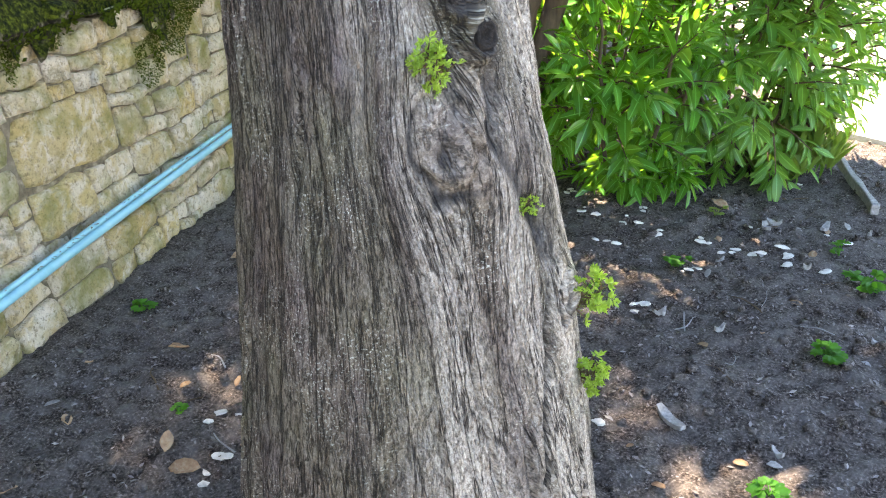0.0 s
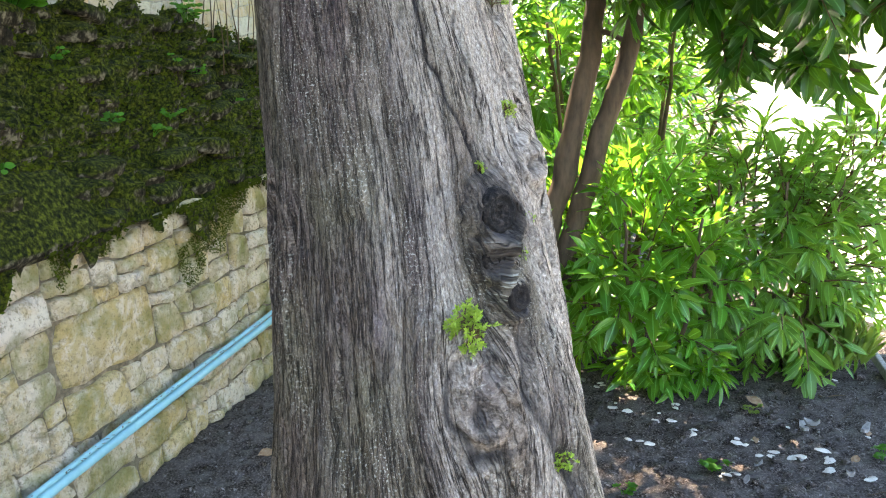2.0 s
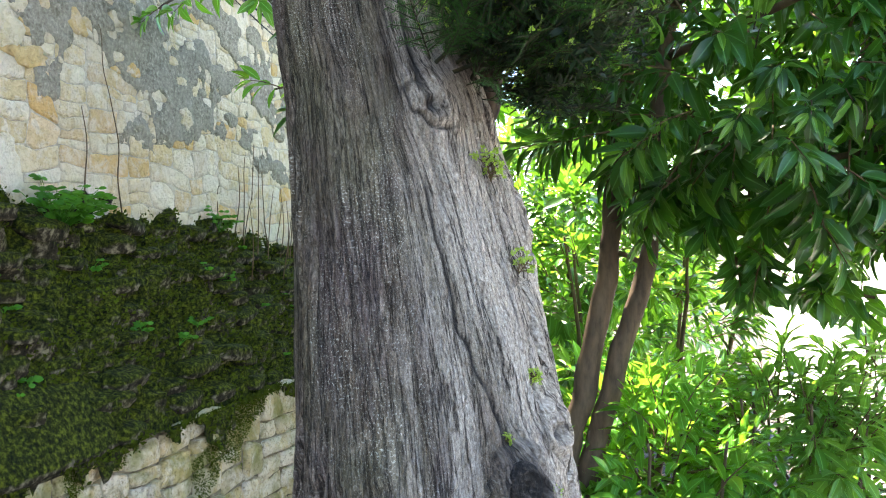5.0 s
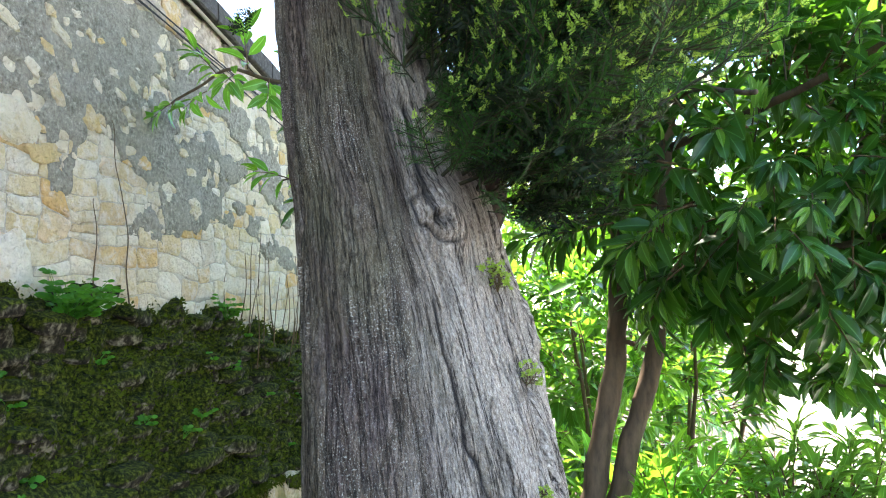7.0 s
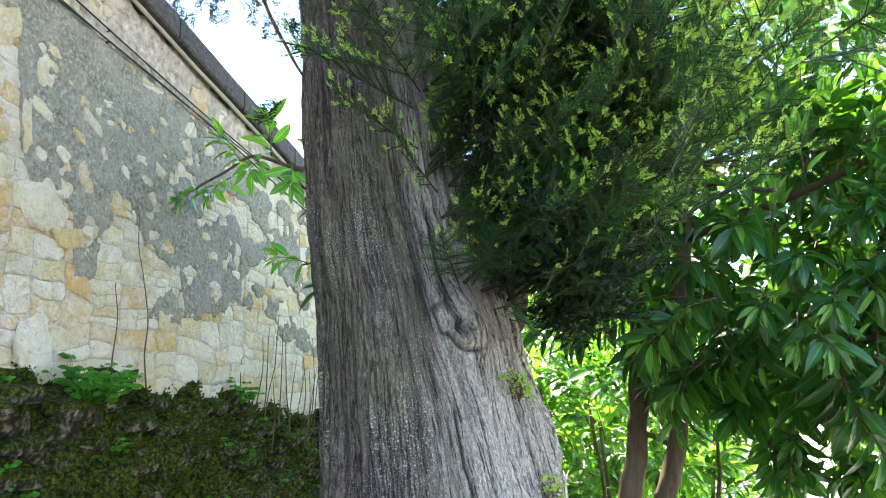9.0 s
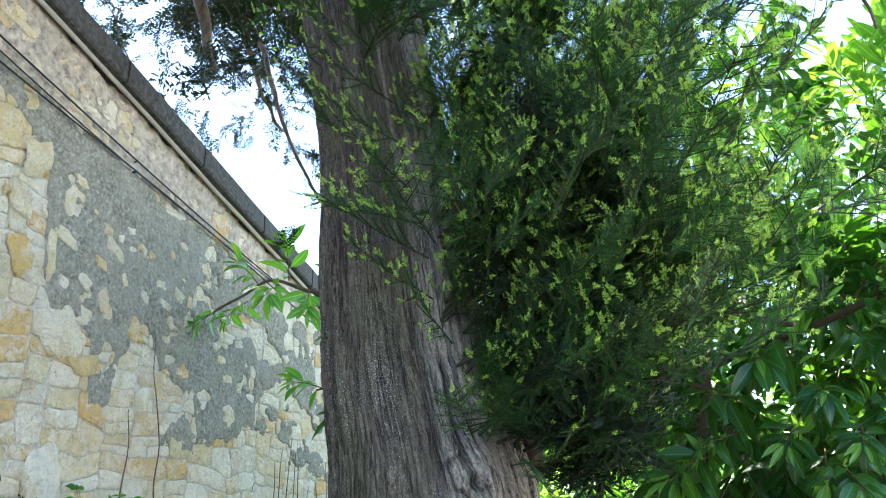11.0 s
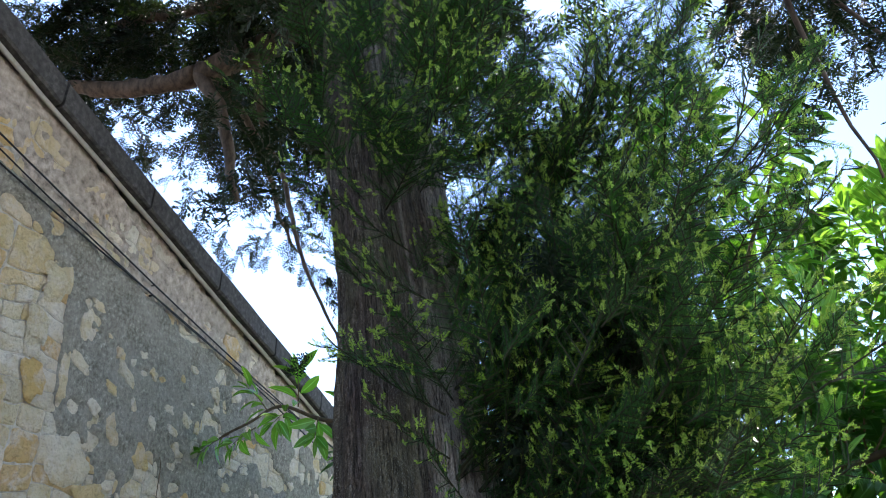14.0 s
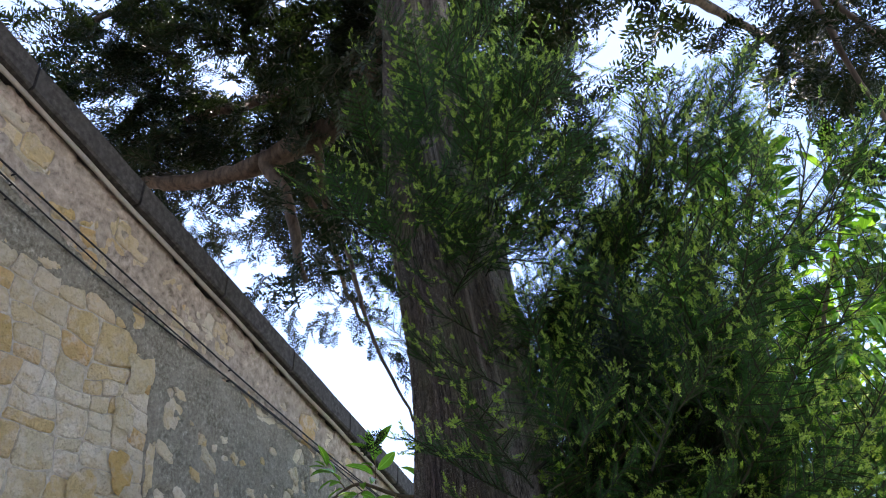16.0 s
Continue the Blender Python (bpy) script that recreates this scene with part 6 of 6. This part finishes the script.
for k, (x, y, nn_, h, leaf) in enumerate(((0.67, 2.40, 16, 0.045, 0.032), (-1.65, 2.40, 8, 0.04, 0.03), (0.26, 3.0, 6, 0.06, 0.03), (0.88, 2.86, 9, 0.07, 0.04), (0.44, 3.5, 8, 0.05, 0.02), (0.95, 2.25, 5, 0.09, 0.05),
                                        (0.42, 1.78, 5, 0.03, 0.035), (-1.2, 1.85, 5, 0.02, 0.02), (0.86, 3.15, 5, 0.05, 0.025), (0.98, 2.05, 6, 0.06, 0.04), (-0.06, 2.75, 5, 0.05, 0.025))):
    herb("weed", (x, y, ground_z(x, y)), nn_, h, leaf, HERB if k != 4 else GRASSY, 200 + k, "small green weed sprouting from dark soil", (0, 0), 0.3, "weed")

# ---- the stones of both walls ----
rs = random.Random(3)
rects = []
big = (2.25, 2.79, 0.475, 0.745)
cut_up(rs, 0.6, 2.25, 0.475, 0.985, 0.17, 0.115, rects)
cut_up(rs, 2.25, 2.79, 0.745, 0.985, 0.17, 0.115, rects)
cut_up(rs, 2.79, 6.0, 0.475, 0.985, 0.17, 0.115, rects)
cut_up(rs, 0.6, 6.0, 0.0, 0.475, 0.19, 0.13, rects)
rects.append(big)
lay_wall(wall_low, rects, LOW_X - 0.018, STONE_LOW, (0.006, 0.036), 0.002, (0.036, 4.2, 5), 100, 0.10)


COAT_Y = (1.0, 2.2, 2.42, 2.47, 2.52, 2.70, 2.73, 2.77, 2.79, 2.91, 2.93, 3.0, 3.01, 3.12, 3.25, 3.5, 3.56, 3.8, 4.1, 4.5, 5.2, 7.5)
COAT_Z = (3.5, 3.42, 3.25, 2.76, 2.68, 2.67, 2.54, 2.52, 2.31, 2.33, 2.46, 2.56, 2.69, 2.66, 2.52, 2.43, 2.20, 2.23, 2.35, 2.15, 2.05, 1.95)


def band_z(y):
    """Where the cables run: the grey render ends and the weathered top band begins."""
    return 3.62 - 0.205 * (y - 1.85) + 0.011 * (y - 1.85) ** 2


def grey_cover(Y, Z):
    """Above zero where the old grey render still clings."""
    P_ = np.stack([Y, Z, Y * 0], -1)
    edge = np.minimum(Z - np.interp(Y, COAT_Y, COAT_Z), band_z(Y) - Z)
    edge = np.maximum(edge, 0.08 - np.hypot((Y - 3.45) * 0.55, Z - 2.25))
    edge = edge + 0.030 * vnoise(P_ * 9, 81) + 0.022 * vnoise(P_ * 24, 82) + 0.012 * vnoise(P_ * 60, 86)
    worn = np.clip((Y - 3.55) / 0.5, 0, 1)
    hole = 0.62 - 0.58 * worn - 0.75 * vnoise(P_ * np.array((7, 9, 1)), 83) - 0.35 * vnoise(P_ * 22, 84)
    return np.minimum(edge * 9, hole * 2.2)


rects = []
cut_up(rs, 1.4, 6.4, 1.60, 4.0, 0.165, 0.105, rects)
keep_ = []
for r in rects:
    cy, cz = (r[0] + r[1]) / 2, (r[2] + r[3]) / 2
    if cz < high_base(cy) - 0.1 or r[3] > coping_z(cy) - 0.17:
        continue
    probe = grey_cover(np.array((r[0], r[1], cy, r[0], r[1])), np.array((r[2], r[3], cz, r[3], r[2])))
    if probe.min() < 0.9:
        keep_.append(r)
warm = [r for r in keep_ if r[1] < 2.55 and rs.random() < 0.4]
keep_ = [r for r in keep_ if r not in warm]
lay_wall(wall_high, warm, HIGH_X - 0.001, OCHRE, (0.004, 0.011), 0.0008, (0.040, 4.5, 9), 1500)
lay_wall(wall_high, keep_, HIGH_X - 0.001, STONE_HIGH, (0.004, 0.011), 0.0008, (0.040, 4.5, 9), 500)


def coat_sheet(name, Y, Z, cover, mat_, thick, label, seed):
    """A thin uneven coat that dives behind the masonry where it has fallen away."""
    P_ = np.stack([Y, Z, Y * 0], -1)
    X = HIGH_X + np.clip(cover * 0.05, -0.035, thick) + 0.006 * fbm(P_ * 18, 4, seed) + 0.0015 * vnoise(P_ * 75, seed + 7)
    part(name, mesh_np(name, np.stack([X, Y, Z], -1).reshape(-1, 3), grid_faces(Y.shape[1], Y.shape[0])[:, ::-1], [mat_]), wall_high, label)


RY, RV = np.meshgrid(np.arange(1.4, 6.6, 0.012), np.linspace(0, 1, 140))
RZ = 1.9 + (band_z(RY) + 0.05 - 1.9) * RV
coat_sheet("render_coat", RY, RZ, grey_cover(RY, RZ), RENDER, 0.015, "patchy grey lime render", 85)
RY, RV = np.meshgrid(np.arange(0.6, 6.6, 0.016), np.linspace(0, 1, 46))
RZ = band_z(RY) - 0.04 + (coping_z(RY) - 0.15 - band_z(RY) + 0.04) * RV
Pn = np.stack([RY, RZ, RY * 0], -1)
coat_sheet("top_coat", RY, RZ, np.clip(RV * 14 - 0.6, -1, 1) - 0.7 - 0.8 * vnoise(Pn * np.array((8, 11, 1)), 87) - 0.6 * vnoise(Pn * 25, 88), BAND, 0.012, "weathered pinkish mortar with rubble showing", 89)


def shard(y, z, ry_, rz_, turn_, mat_, seed):
    """The face of one stone showing through the render."""
    n, rings = 22, ((0.45, 1.0), (0.8, 0.92), (0.95, 0.6), (1.04, -0.9))
    a = np.linspace(0, 2 * math.pi, n, endpoint=False)
    ca, sa = np.cos(a), np.sin(a)
    box = 1 / np.maximum(np.abs(ca + 0.25 * sa), np.abs(sa)) ** 0.8
    rad = 0.92 * box * (1 + 0.38 * vnoise(np.stack([ca * 1.5, sa * 1.5, a * 0 + seed * 2.7], -1), seed) + 0.16 * vnoise(np.stack([ca * 4, sa * 4, a * 0 + seed], -1), seed + 1))
    c, s_ = math.cos(turn_), math.sin(turn_)
    V = [np.array([(HIGH_X + 0.020, y, z)])]
    for k, h in rings:
        u, v = ca * rad * ry_ * k, sa * rad * rz_ * k
        V.append(np.stack([HIGH_X + 0.0155 + 0.0042 * h + 0.002 * vnoise(np.stack([u * 60, v * 60, a * 0 + seed], -1), seed), y + u * c - v * s_, z + u * s_ + v * c], -1))
    F = [(0, 1 + i, 1 + (i + 1) % n) for i in range(n)]
    F += [(1 + k * n + i, 1 + (k + 1) * n + i, 1 + (k + 1) * n + (i + 1) % n, 1 + k * n + (i + 1) % n) for k in range(3) for i in range(n)]
    me_ = bpy.data.meshes.new("stone")
    me_.from_pydata(np.concatenate(V).tolist(), [], F)
    me_.materials.append(mat_)
    me_.polygons.foreach_set("use_smooth", np.full(len(F), True))
    part("stone", me_, wall_high)


SHARDS = [(2.36, 3.24, 0.075, 0.075, 0.2, 1), (2.30, 3.05, 0.055, 0.07, 0, 1), (2.34, 2.83, 0.06, 0.08, 0.1, 1), (2.49, 2.87, 0.022, 0.11, 0.1, 0), (2.56, 2.96, 0.06, 0.03, -0.5, 0), (2.55, 3.12, 0.035, 0.07, -0.2, 0),
          (2.60, 3.23, 0.035, 0.022, 0, 0), (2.784, 3.076, 0.026, 0.024, 0, 1), (2.85, 2.992, 0.072, 0.030, -0.5, 1), (2.76, 2.915, 0.038, 0.022, -0.2, 1), (2.918, 2.885, 0.016, 0.028, 0.2, 0), (2.68, 2.81, 0.045, 0.026, -0.5, 0),
          (2.815, 2.74, 0.036, 0.075, 0.5, 0), (3.062, 2.84, 0.025, 0.032, 0, 0), (3.17, 2.93, 0.032, 0.02, 0, 0), (3.31, 2.91, 0.045, 0.028, -0.5, 0), (3.22, 2.835, 0.05, 0.02, -0.3, 0), (3.40, 2.90, 0.018, 0.032, 0, 0),
          (3.235, 3.10, 0.02, 0.018, 0, 1), (2.866, 3.06, 0.018, 0.022, 0, 0), (3.035, 2.665, 0.055, 0.05, -0.5, 1), (2.60, 2.565, 0.12, 0.085, 0.0, 2), (2.75, 2.47, 0.085, 0.05, 0.1, 1), (2.59, 2.02, 0.10, 0.13, 0, 0),
          (3.71, 2.66, 0.04, 0.022, 0, 0), (3.78, 2.57, 0.05, 0.025, 0, 0), (3.39, 2.54, 0.05, 0.035, 0.2, 0), (2.19, 2.70, 0.07, 0.10, 0, 1), (2.22, 2.50, 0.09, 0.07, 0, 2)]
for k, (y, z, a_, b_, t_, kind) in enumerate(SHARDS):
    shard(y, z, a_, b_, t_, OCHRE if kind == 1 else STONE_HIGH, 40 + k)
for k in range(70):
    y, z = rs.uniform(2.5, 5.4), rs.uniform(2.3, 3.5)
    if float(grey_cover(np.array((y,)), np.array((z,)))[0]) > 0.25 and all(math.hypot(y - q[0], z - q[1]) > q[2] + q[3] + 0.02 for q in SHARDS):
        a_ = rs.uniform(0.012, 0.04) * (1.3 if y > 3.5 else 0.8)
        shard(y, z, a_, a_ * rs.uniform(0.5, 0.9), rs.uniform(-0.6, 0.6), OCHRE if rs.random() < 0.16 else STONE_HIGH, 100 + k)

# dry creeper stems on the tall wall
for pts in ([(3.15, 2.70), (3.20, 2.45), (3.25, 2.2), (3.26, 2.0), (3.28, 1.84)], [(3.03, 2.32), (3.05, 2.15), (3.03, 1.86)], [(4.40, 2.25), (4.37, 2.05), (4.33, 1.72)], [(4.1, 2.05), (4.08, 1.9), (4.1, 1.72)], [(4.62, 2.3), (4.6, 2.0), (4.64, 1.7)]):
    q = [(HIGH_X + 0.019, y, z) for y, z in pts]
    tagged(part("dry_creeper", tube_mesh("dry_creeper", bend(q, 8, 0.012, len(pts)), (0.0015, 0.0038), TWIG, 6, 0.3, 5)), "dead brown creeper stem clinging to the tall wall", "creeper", "creeper stems")
